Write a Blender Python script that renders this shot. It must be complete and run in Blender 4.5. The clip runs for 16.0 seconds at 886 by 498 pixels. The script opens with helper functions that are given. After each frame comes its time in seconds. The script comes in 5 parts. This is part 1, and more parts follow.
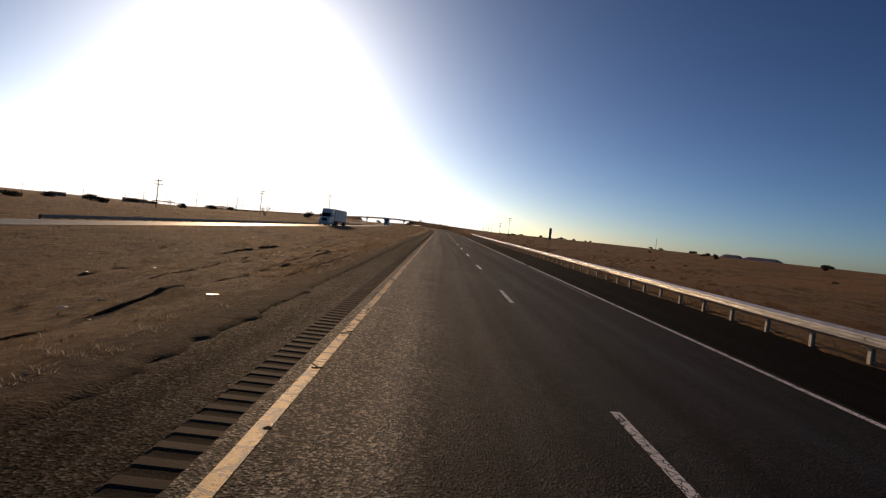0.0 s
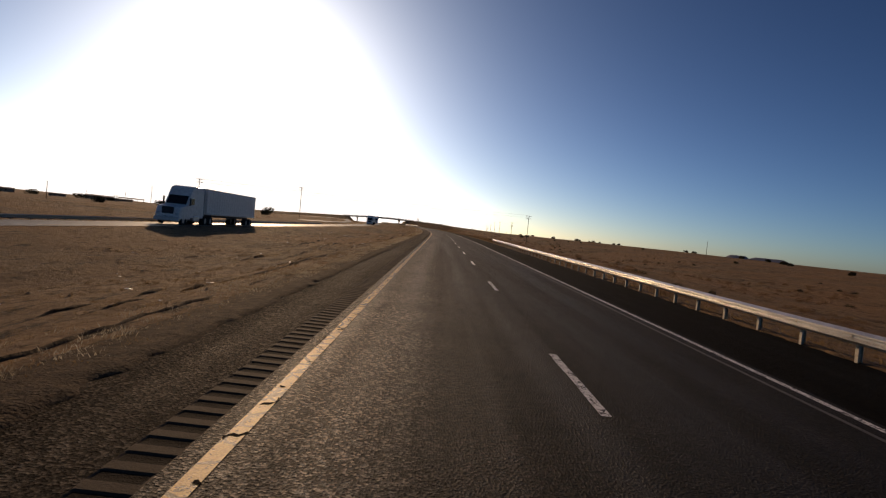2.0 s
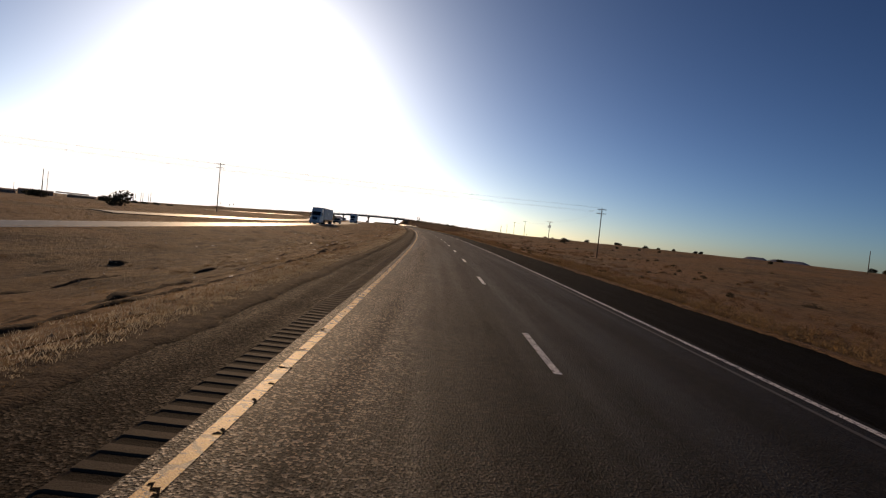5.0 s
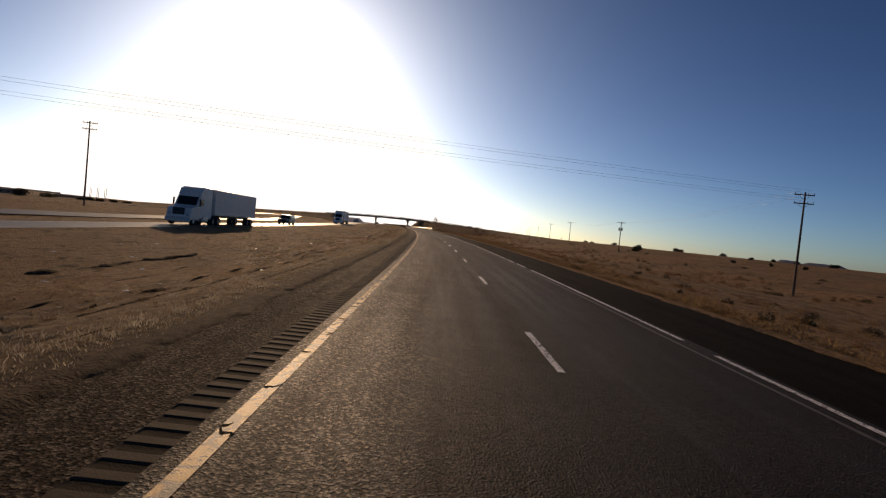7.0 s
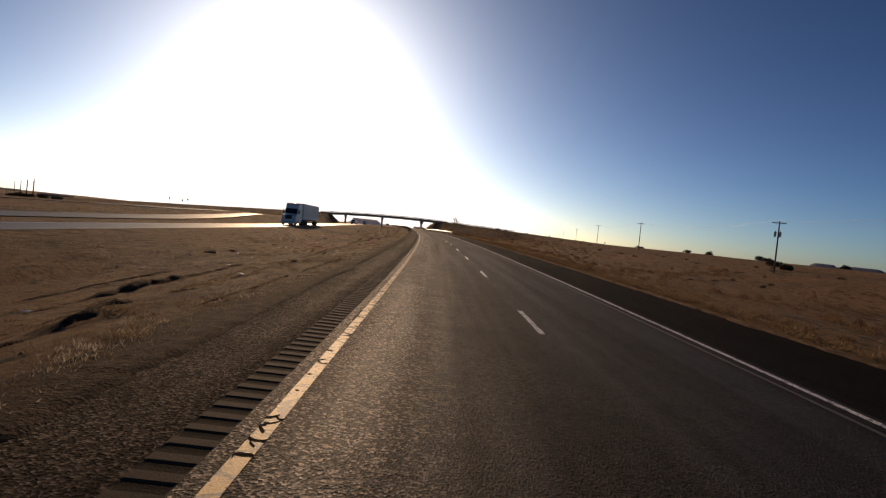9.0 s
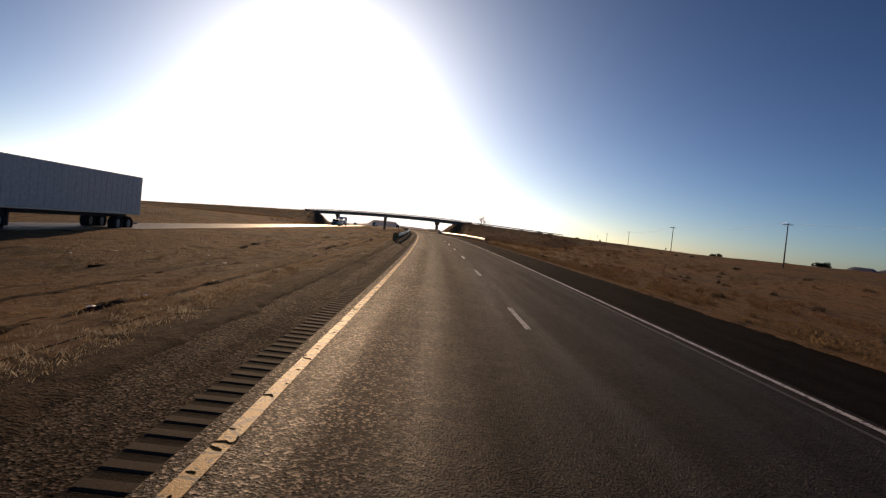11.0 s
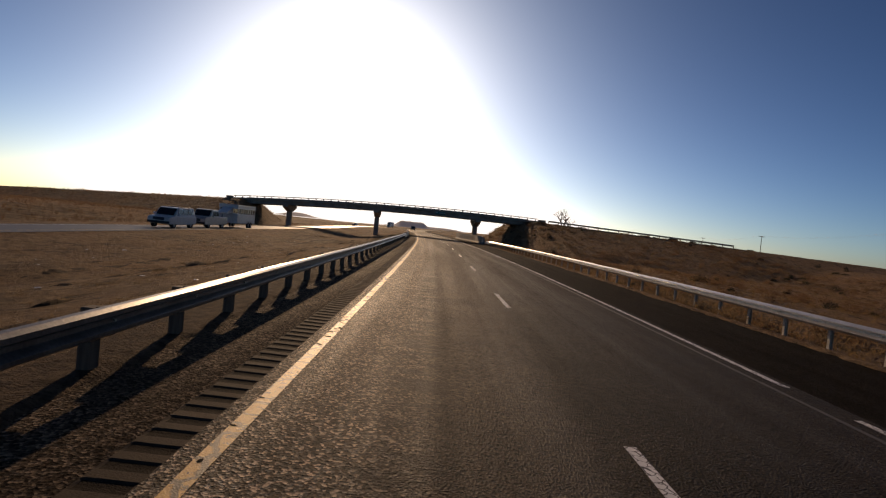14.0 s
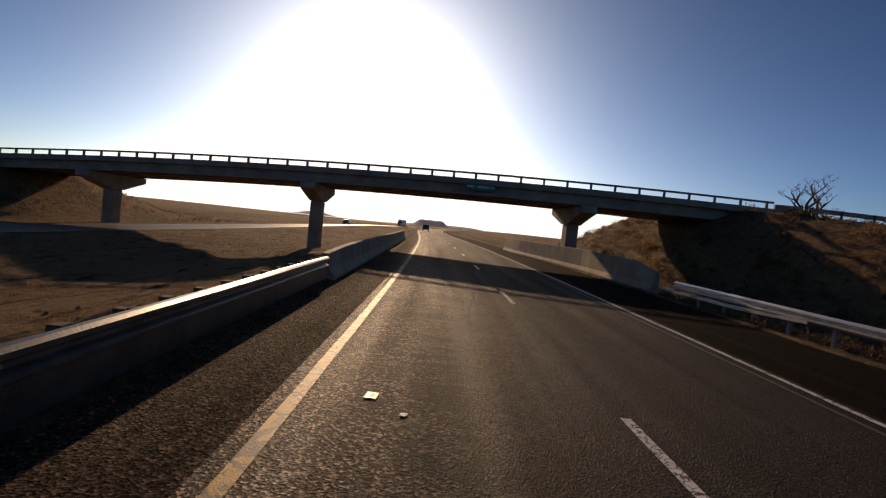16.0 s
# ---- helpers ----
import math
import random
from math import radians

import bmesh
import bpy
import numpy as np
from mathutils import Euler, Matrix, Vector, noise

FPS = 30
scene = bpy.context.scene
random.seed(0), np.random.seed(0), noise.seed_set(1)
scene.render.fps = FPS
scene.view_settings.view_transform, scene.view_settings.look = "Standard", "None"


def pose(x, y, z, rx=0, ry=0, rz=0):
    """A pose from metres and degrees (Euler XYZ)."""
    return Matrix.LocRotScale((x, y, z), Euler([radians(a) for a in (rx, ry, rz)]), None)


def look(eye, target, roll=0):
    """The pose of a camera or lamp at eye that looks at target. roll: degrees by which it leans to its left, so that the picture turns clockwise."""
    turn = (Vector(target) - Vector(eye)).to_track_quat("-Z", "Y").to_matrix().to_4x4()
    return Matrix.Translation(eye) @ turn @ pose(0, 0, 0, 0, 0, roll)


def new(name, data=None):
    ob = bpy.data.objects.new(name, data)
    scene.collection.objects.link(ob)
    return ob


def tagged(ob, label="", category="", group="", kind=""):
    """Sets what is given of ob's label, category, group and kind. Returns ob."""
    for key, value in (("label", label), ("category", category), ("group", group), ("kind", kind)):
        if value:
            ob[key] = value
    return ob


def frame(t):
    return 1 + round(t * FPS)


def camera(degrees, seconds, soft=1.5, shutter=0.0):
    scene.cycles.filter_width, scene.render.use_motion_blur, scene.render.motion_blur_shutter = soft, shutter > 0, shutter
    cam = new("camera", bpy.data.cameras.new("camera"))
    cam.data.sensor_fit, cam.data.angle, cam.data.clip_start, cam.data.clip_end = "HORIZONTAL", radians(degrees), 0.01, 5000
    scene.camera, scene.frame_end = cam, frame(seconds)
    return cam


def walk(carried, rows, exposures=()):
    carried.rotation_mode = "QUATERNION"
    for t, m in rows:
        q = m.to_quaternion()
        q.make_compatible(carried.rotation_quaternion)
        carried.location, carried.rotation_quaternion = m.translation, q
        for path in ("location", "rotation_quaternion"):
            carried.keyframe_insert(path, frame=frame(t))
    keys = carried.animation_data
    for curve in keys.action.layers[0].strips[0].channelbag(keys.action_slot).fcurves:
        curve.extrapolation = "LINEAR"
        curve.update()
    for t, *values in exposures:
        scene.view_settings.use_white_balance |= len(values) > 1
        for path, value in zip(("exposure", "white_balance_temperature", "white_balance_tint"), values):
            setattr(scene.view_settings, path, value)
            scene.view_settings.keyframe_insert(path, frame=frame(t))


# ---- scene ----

# ------------------------------------------------------------------ plan of the highway
# Reference line: the yellow left edge line of the carriageway that is driven on.
# s runs along it, u to its right, both in metres.
SPEED = 35.85
CURVE = ((0.0, 154.0, 0.0), (154.0, 680.0, 1 / 2057.0), (680.0, 920.0, -1 / 1900.0), (920.0, 9000.0, 0.0))


def heading(s):
    """Turn to the left, in radians, of the reference line at s."""
    return sum(k * (min(max(s, a), b) - a) for a, b, k in CURVE)


_step = 2.0
_line = [(0.0, 0.0)]
for _i in range(2600):
    _h = heading((_i + 0.5) * _step)
    _x, _y = _line[-1]
    _line.append((_x - math.sin(_h) * _step, _y + math.cos(_h) * _step))


def plan(s, u, fade=True):
    """World x, y of a place s along and u beside the reference line."""
    h = heading(s)
    if s <= 0:
        x, y = 0.0, s
    else:
        i = min(int(s / _step), len(_line) - 2)
        f = s / _step - i
        x = _line[i][0] * (1 - f) + _line[i + 1][0] * f
        y = _line[i][1] * (1 - f) + _line[i + 1][1] * f
    if fade and abs(u) > 60:
        w = max(0.0, 1 - (abs(u) - 60) / 500)
        h = h * w + 0.1 * (1 - w)
    return x + u * math.cos(h), y + u * math.sin(h)


def smooth(a, b, v):
    t = min(max((v - a) / (b - a), 0.0), 1.0)
    return t * t * (3 - 2 * t)


def lerp_profile(points, v):
    if v <= points[0][0]:
        return points[0][1]
    for (a, za), (b, zb) in zip(points, points[1:]):
        if v <= b:
            return za + (zb - za) * (v - a) / (b - a)
    return points[-1][1]


# the road climbs at one per cent and levels out before the overpass
CREST_A, CREST_B, GRADE = 456.0, 576.0, 0.010


def grade(s):
    return GRADE * min(max((CREST_B - s) / (CREST_B - CREST_A), 0.0), 1.0)


def base(s):
    """Height of the road's profile at s; 0 at the overpass."""
    if s >= CREST_B:
        return 0.0
    if s >= CREST_A:
        return -GRADE * (CREST_B - s) ** 2 / (2 * (CREST_B - CREST_A))
    return -GRADE * (CREST_B - CREST_A) / 2 - GRADE * (CREST_A - max(s, -700.0))


# road edges and heights
PAVE_L, PAVE_R = -1.7, 11.3
YELLOW_U = 0.11
OPP_R, OPP_L, OPP_Z = -18.9, -26.0, -0.52
SKEW = -0.20
BRIDGE_S = 619.5


def opp_shift(s):
    """The opposite carriageway comes nearer towards the overpass."""
    return lerp_profile(((0, -4.0), (40, -3.6), (190, -2.0), (360, -0.9), (470, 0.0)), s)


def road_z(s, u):
    return base(s) - 0.013 * (u - 1.5)


def opp_z(s, u):
    return base(s) + OPP_Z + 0.015 + 0.04 * min(0.0, u - opp_shift(s) - OPP_R)


CROSS = ((-900, -17.0), (-400, -9.5), (-200, -5.0), (-90, -1.9), (-60, -1.0), (-42, -0.9), (-36, -1.3), (-30, -1.0), (OPP_L, OPP_Z - 0.29), (OPP_R, OPP_Z), (-16.5, -0.85), (-11, -1.3),
         (-6, -0.75), (-3.2, -0.03), (PAVE_L, 0.042), (PAVE_R, -0.13), (13.2, -0.42), (15.5, -0.8), (22, -1.2), (34, -2.1), (47, -2.3), (66, -0.9), (120, 0.7), (400, 1.8))


def deck_z(u):
    """Top of the overpass road, a long crest curve."""
    if u < -40:
        return 3.84 + 0.045 * (u + 40)
    if u > 27:
        return 5.11 - 0.034 * (u - 27)
    return 5.46 - 0.0008 * (u - 6) ** 2 + (0.0006 * (u + 32) ** 2 if u < -32 else 0.0)


def ground_z(s, u, plain_base=False):
    v = u if u > -12 else u - opp_shift(s) * min(1.0, (-12 - u) / 5)
    z = lerp_profile(CROSS, v)
    rough = smooth(12.5, 30, u) + smooth(31, 60, -v) + 0.6 * smooth(3.5, 6, -u) * smooth(-18, -14, v)
    x, y = plan(s, u)
    z += rough * (0.22 * noise.noise((x * 0.05, y * 0.05, 0)) + 0.09 * noise.noise((x * 0.3, y * 0.3, 4)))
    z += rough * 0.1 * max(0.0, noise.noise((x * 0.9, y * 0.9, 9)))
    if -19 < v < -2.2:
        hump = max(0.0, noise.noise((x * 0.8, y * 0.16, 21)) + 0.5 * noise.noise((x * 1.3, y * 0.6, 22)))
        z += 0.16 * max(0.0, 0.5 + noise.noise((s * 0.13, 3, 1)) + 0.8 * noise.noise((s * 0.7, 8, 1))) * max(0.0, 1 - abs(u + 4.7 + 0.4 * noise.noise((s * 0.08, 1, 6))) / 0.8)
        z += 0.30 * hump * smooth(2.8, 4.2, -u) * smooth(-18.6, -16.5, v)
    far = smooth(80, 900, abs(u)) + smooth(1100, 2600, s)
    z += far * 4.0 * (noise.noise((x * 0.0013, y * 0.0013, 7)) - 0.1)
    z += base(s)
    # rising ground on the right after the pole line
    z += 1.0 * smooth(40, 70, u) * smooth(330, 430, s) * (1 - smooth(150, 300, u))
    # natural bank on the right before the overpass
    z += 1.7 * smooth(14, 30, u) * (1 - smooth(60, 160, u)) * smooth(480, 600, s) * (1 - smooth(660, 760, s))
    z += 0.85 * smooth(400, 482, s) * (1 - smooth(640, 700, s)) * smooth(33, 41, -u) * (1 - smooth(62, 100, -u))
    # embankments of the overpass
    across = abs(s - (BRIDGE_S + SKEW * u))
    top = deck_z(u) - 0.05
    if top > z:
        if u > 13:
            start = smooth(12.8, 23.0, u)
            z = max(z, z + (top - z) * start - max(0.0, across - (6.0 if s < BRIDGE_S + SKEW * u else 14.0)) * 0.15)
        elif u < -31:
            start = smooth(30.0, 38.5, -u) * (1 - smooth(300, 460, -u))
            z = max(z, z + (top - z) * start - max(0.0, across - 6.0) * 0.17)
    return z


# ------------------------------------------------------------------ camera
FOV = 78.0
PITCH, ROLL, YAW = -2.35, 6.0, -0.5
EYE = 1.93
BESIDE = ((0, 1.48), (1.5, 1.57), (3.0, 1.75), (4.0, 1.82), (6.5, 1.79), (7.0, 1.73), (7.5, 1.69), (8.5, 1.46), (9.0, 1.43), (10.2, 1.6), (11.5, 1.69), (12.5, 1.74), (13.5, 1.75), (15.0, 1.5), (16.0, 1.41))


# metres by which the car is ahead of a steady speed
AHEAD = ((0, 0.35), (0.5, 0.85), (1.0, 0.2), (1.5, -0.65), (2.0, -1.05), (2.5, -0.65), (3.0, 0.4), (3.5, -0.5), (4.0, -1.0), (6.5, 0.1), (7.0, 0.75), (7.5, 1.2), (8.0, 0.4), (8.5, -0.05), (9.0, -0.8),
         (11.5, 0.55), (12.0, 0.85), (12.5, 1.6), (13.0, 1.1), (13.5, 0.6), (14.0, -0.6), (14.5, 0.3), (15.0, 0.75), (15.5, 0.35), (16.0, 0.0))


def eye_pose(t):
    s = SPEED * t + lerp_profile(AHEAD, t)
    x, y = plan(s, lerp_profile(BESIDE, t))
    turn = (Matrix.Rotation(heading(s) + radians(YAW), 4, "Z") @ Matrix.Rotation(radians(90 + PITCH) + math.atan(grade(s)), 4, "X")
            @ Matrix.Rotation(radians(ROLL), 4, "Z"))
    return Matrix.Translation((x, y, EYE + base(s))) @ turn


cam = camera(FOV, 16.0, soft=1.22)
walk(cam, [(0.5 * i, eye_pose(0.5 * i)) for i in range(33)], exposures=((0.0, 0.0, 7400, 16), (16.0, 0.0, 7400, 16)))

# ------------------------------------------------------------------ sky and sun
SUN_AZ, SUN_EL = radians(20.0), radians(14.6)   # left of +y, above the horizon
world = bpy.data.worlds.new("sky")
scene.world = world
world.use_nodes = True
wn = world.node_tree.nodes
sky = wn.new("ShaderNodeTexSky")
sky.sky_type = "NISHITA"
sky.sun_disc = False
sky.sun_elevation = SUN_EL
sky.sun_rotation = -SUN_AZ
sky.altitude = 1500
sky.air_density = 0.7
sky.dust_density = 2.6
sky.ozone_density = 3.5
scaled = wn.new("ShaderNodeVectorMath")
scaled.operation = "MULTIPLY"
scaled.inputs[1].default_value = (0.1095, 0.1125, 0.1075)
deep = wn.new("ShaderNodeGamma")
deep.inputs["Gamma"].default_value = 1.46
most = wn.new("ShaderNodeVectorMath")
most.operation = "MINIMUM"
most.inputs[1].default_value = (1.55, 1.55, 1.55)
wl = world.node_tree.links
wl.new(sky.outputs[0], scaled.inputs[0])
wl.new(scaled.outputs[0], deep.inputs[0])
soften = wn.new("ShaderNodeHueSaturation")
soften.inputs["Saturation"].default_value = 1.01
wl.new(deep.outputs[0], soften.inputs["Color"])
wl.new(soften.outputs[0], most.inputs[0])
wl.new(most.outputs[0], wn["Background"].inputs[0])
wn["Background"].inputs["Strength"].default_value = 0.75
sun = new("sun", bpy.data.lights.new("sun", "SUN"))
sun.data.energy = 2.65
sun.data.angle = radians(0.6)
sun.data.color = (1.0, 0.72, 0.46)
toward = Vector((-math.sin(SUN_AZ) * math.cos(SUN_EL), math.cos(SUN_AZ) * math.cos(SUN_EL), math.sin(SUN_EL)))
sun.matrix_world = look(toward * 50, (0, 0, 0))


# ------------------------------------------------------------------ materials
def ramp_of(nt, fac, stops):
    r = nt.nodes.new("ShaderNodeValToRGB")
    while len(r.color_ramp.elements) < len(stops):
        r.color_ramp.elements.new(0.5)
    for e, (p, c) in zip(r.color_ramp.elements, stops):
        e.position, e.color = p, (*c, 1)
    nt.links.new(fac, r.inputs[0])
    return r.outputs[0]


def material(name, stops, scale=3.0, rough=0.8, metal=0.0, bump=0.3, fine=40.0, spec=0.5, depth=0.02, stretch=(1, 1, 1), second=None, per_object=0.0):
    """A surface with two scales of variation: stops are colours along a broad noise, fine is the grain."""
    m = bpy.data.materials.new(name)
    m.use_nodes = True
    nt = m.node_tree
    b = nt.nodes["Principled BSDF"]
    tc = nt.nodes.new("ShaderNodeTexCoord")
    mp = nt.nodes.new("ShaderNodeMapping")
    mp.inputs["Scale"].default_value = stretch
    nt.links.new(tc.outputs["Object"], mp.inputs[0])
    n1 = nt.nodes.new("ShaderNodeTexNoise")
    n1.inputs["Scale"].default_value = scale
    n1.inputs["Detail"].default_value = 6
    nt.links.new(mp.outputs[0], n1.inputs["Vector"])
    n2 = nt.nodes.new("ShaderNodeTexNoise")
    n2.inputs["Scale"].default_value = fine
    n2.inputs["Detail"].default_value = 4
    nt.links.new(mp.outputs[0], n2.inputs["Vector"])
    col = ramp_of(nt, n1.outputs[0], stops)
    mix = nt.nodes.new("ShaderNodeMix")
    mix.data_type, mix.blend_type = "RGBA", "OVERLAY"
    mix.inputs[0].default_value = 0.55
    nt.links.new(col, mix.inputs[6])
    nt.links.new(n2.outputs[0], mix.inputs[7])
    out = mix.outputs[2]
    if per_object:
        info = nt.nodes.new("ShaderNodeObjectInfo")
        hs = nt.nodes.new("ShaderNodeHueSaturation")
        mr = nt.nodes.new("ShaderNodeMapRange")
        mr.inputs["To Min"].default_value, mr.inputs["To Max"].default_value = 1 - per_object, 1 + per_object
        nt.links.new(info.outputs["Random"], mr.inputs["Value"])
        nt.links.new(mr.outputs[0], hs.inputs["Value"])
        nt.links.new(out, hs.inputs["Color"])
        out = hs.outputs[0]
    nt.links.new(out, b.inputs["Base Color"])
    b.inputs["Roughness"].default_value = rough
    b.inputs["Metallic"].default_value = metal
    b.inputs["Specular IOR Level"].default_value = spec
    if bump:
        bp = nt.nodes.new("ShaderNodeBump")
        bp.inputs["Strength"].default_value = bump
        bp.inputs["Distance"].default_value = depth
        nt.links.new(n2.outputs[0], bp.inputs["Height"])
        nt.links.new(bp.outputs[0], b.inputs["Normal"])
    return m


def plain(name, colour, rough=0.6, metal=0.0, spec=0.5):
    c = Vector(colour)
    return material(name, ((0.3, tuple(c * 0.85)), (0.7, tuple(c * 1.1))), 4.0, rough, metal, 0.08, 60.0, spec)


def grassland():
    """Dry plain: dirt and straw patches drawn out along the road, clumps and grain."""
    m = bpy.data.materials.new("dry_grassland")
    m.use_nodes = True
    nt = m.node_tree
    ln = nt.links.new
    b = nt.nodes["Principled BSDF"]
    tc = nt.nodes.new("ShaderNodeTexCoord")

    def tex(scale, detail, rough, stretch=(1, 1, 1)):
        mp = nt.nodes.new("ShaderNodeMapping")
        mp.inputs["Scale"].default_value = stretch
        ln(tc.outputs["Object"], mp.inputs[0])
        n = nt.nodes.new("ShaderNodeTexNoise")
        n.inputs["Scale"].default_value, n.inputs["Detail"].default_value, n.inputs["Roughness"].default_value = scale, detail, rough
        ln(mp.outputs[0], n.inputs["Vector"])
        return n.outputs[0]

    def mixed(fac, a, c, kind="MIX"):
        x = nt.nodes.new("ShaderNodeMix")
        x.data_type, x.blend_type = "RGBA", kind
        if isinstance(fac, float):
            x.inputs[0].default_value = fac
        else:
            ln(fac, x.inputs[0])
        ln(a, x.inputs[6])
        ln(c, x.inputs[7])
        return x.outputs[2]

    def band(v, lo, hi):
        r = nt.nodes.new("ShaderNodeMapRange")
        r.inputs["From Min"].default_value, r.inputs["From Max"].default_value = lo, hi
        ln(v, r.inputs["Value"])
        return r.outputs[0]

    wide, mid, fine, clump = tex(0.05, 5, 0.6), tex(0.75, 8, 0.72, (1, 0.20, 1)), tex(9.0, 8, 0.75), tex(2.4, 6, 0.7)
    dirt = ramp_of(nt, mid, ((0.35, (0.095, 0.062, 0.036)), (0.65, (0.245, 0.170, 0.102))))
    straw = ramp_of(nt, clump, ((0.35, (0.14, 0.092, 0.048)), (0.65, (0.40, 0.275, 0.145))))
    col = mixed(band(mid, 0.42, 0.58), dirt, straw)
    red = ramp_of(nt, clump, ((0.3, (0.18, 0.100, 0.049)), (0.7, (0.40, 0.245, 0.121))))
    col = mixed(band(wide, 0.39, 0.57), col, red)
    # dark mats and clods scattered over the dirt
    mats = nt.nodes.new("ShaderNodeRGB")
    mats.outputs[0].default_value = (0.040, 0.026, 0.014, 1)
    col = mixed(band(tex(1.5, 9, 0.75, (1, 0.30, 1)), 0.545, 0.63), col, mats.outputs[0])
    col = mixed(0.85, col, fine, "OVERLAY")
    ln(col, b.inputs["Base Color"])
    b.inputs["Roughness"].default_value = 0.95
    b.inputs["Specular IOR Level"].default_value = 0.1
    h = nt.nodes.new("ShaderNodeMath")
    h.operation = "MULTIPLY_ADD"
    h.inputs[1].default_value = 2.0
    ln(clump, h.inputs[0])
    ln(fine, h.inputs[2])
    bp = nt.nodes.new("ShaderNodeBump")
    bp.inputs["Strength"].default_value, bp.inputs["Distance"].default_value = 1.0, 0.22
    ln(h.outputs[0], bp.inputs["Height"])
    ln(bp.outputs[0], b.inputs["Normal"])
    return m


M_GROUND = grassland()


def asphalt(name, dark, pale, rough):
    """Worn asphalt: streaks along the traffic, blotches, and coarse aggregate that catches low light."""
    m = bpy.data.materials.new(name)
    m.use_nodes = True
    nt = m.node_tree
    ln = nt.links.new
    b = nt.nodes["Principled BSDF"]
    uv = nt.nodes.new("ShaderNodeUVMap")
    uv.uv_map = "su"
    mp = nt.nodes.new("ShaderNodeMapping")
    mp.inputs["Scale"].default_value = (14.0, 0.35, 1.0)
    ln(uv.outputs[0], mp.inputs[0])
    streak = nt.nodes.new("ShaderNodeTexNoise")
    streak.inputs["Scale"].default_value = 1.0
    streak.inputs["Detail"].default_value = 5
    ln(mp.outputs[0], streak.inputs["Vector"])
    tc = nt.nodes.new("ShaderNodeTexCoord")
    blotch = nt.nodes.new("ShaderNodeTexNoise")
    blotch.inputs["Scale"].default_value = 0.7
    blotch.inputs["Detail"].default_value = 8
    blotch.inputs["Roughness"].default_value = 0.65
    ln(tc.outputs["Object"], blotch.inputs["Vector"])
    add = nt.nodes.new("ShaderNodeMath")
    add.operation = "MULTIPLY_ADD"
    add.inputs[1].default_value = 0.5
    ln(blotch.outputs[0], add.inputs[0])
    half = nt.nodes.new("ShaderNodeMath")
    half.operation = "MULTIPLY"
    half.inputs[1].default_value = 0.5
    ln(streak.outputs[0], half.inputs[0])
    ln(half.outputs[0], add.inputs[2])
    col = ramp_of(nt, add.outputs[0], ((0.36, dark), (0.62, pale)))
    stones = nt.nodes.new("ShaderNodeTexVoronoi")
    stones.inputs["Scale"].default_value = 38.0
    ln(tc.outputs["Object"], stones.inputs["Vector"])
    grit = nt.nodes.new("ShaderNodeTexNoise")
    grit.inputs["Scale"].default_value = 22.0
    grit.inputs["Detail"].default_value = 6
    grit.inputs["Roughness"].default_value = 0.82
    ln(tc.outputs["Object"], grit.inputs["Vector"])
    mix = nt.nodes.new("ShaderNodeMix")
    mix.data_type, mix.blend_type = "RGBA", "OVERLAY"
    mix.inputs[0].default_value = 0.8
    ln(col, mix.inputs[6])
    tint = nt.nodes.new("ShaderNodeMix")
    tint.data_type = "RGBA"
    tint.inputs[0].default_value = 0.4
    ln(grit.outputs[0], tint.inputs[6])
    ln(stones.outputs["Color"], tint.inputs[7])
    bw = nt.nodes.new("ShaderNodeRGBToBW")
    ln(tint.outputs[2], bw.inputs[0])
    crisp = nt.nodes.new("ShaderNodeMapRange")
    crisp.inputs["From Min"].default_value, crisp.inputs["From Max"].default_value = 0.36, 0.64
    ln(bw.outputs[0], crisp.inputs["Value"])
    ln(crisp.outputs[0], mix.inputs[7])
    # pale stones where the binder has worn off, most of all beside the yellow line
    spread = nt.nodes.new("ShaderNodeSeparateXYZ")
    ln(uv.outputs[0], spread.inputs[0])

    def band(v, lo, hi, a=0.0, c=1.0):
        r = nt.nodes.new("ShaderNodeMapRange")
        r.inputs["From Min"].default_value, r.inputs["From Max"].default_value = lo, hi
        r.inputs["To Min"].default_value, r.inputs["To Max"].default_value = a, c
        ln(v, r.inputs["Value"])
        return r.outputs[0]

    def times(a, c):
        x = nt.nodes.new("ShaderNodeMath")
        x.operation = "MULTIPLY"
        ln(a, x.inputs[0])
        ln(c, x.inputs[1])
        return x.outputs[0]

    def over(fac, a, colour):
        x = nt.nodes.new("ShaderNodeMix")
        x.data_type = "RGBA"
        ln(fac, x.inputs[0])
        ln(a, x.inputs[6])
        x.inputs[7].default_value = (*colour, 1)
        return x.outputs[2]

    split = nt.nodes.new("ShaderNodeSeparateColor")
    ln(stones.outputs["Color"], split.inputs[0])
    worn = times(band(spread.outputs[0], 0.11, 0.19, 1.0, 0.10), band(blotch.outputs[0], 0.35, 0.6, 0.35, 1.0))
    out = over(times(worn, band(split.outputs[0], 0.68, 0.8)), mix.outputs[2], tuple(min(0.5, (6.5 if rough < 0.75 else 2.5) * c) for c in pale))
    out = over(times(worn, band(split.outputs[1], 0.36, 0.24)), out, tuple(0.35 * c for c in dark))
    # pits between the stones where the surface is oldest
    pits = nt.nodes.new("ShaderNodeTexNoise")
    pits.inputs["Scale"].default_value, pits.inputs["Detail"].default_value, pits.inputs["Roughness"].default_value = 13.0, 4, 0.6
    ln(tc.outputs["Object"], pits.inputs["Vector"])
    aged = times(worn, band(spread.outputs[1], 24.0, 46.0, 0.45, 1.0))
    out = over(times(aged, band(pits.outputs[0], 0.43, 0.36)), out, tuple(0.3 * c for c in dark))
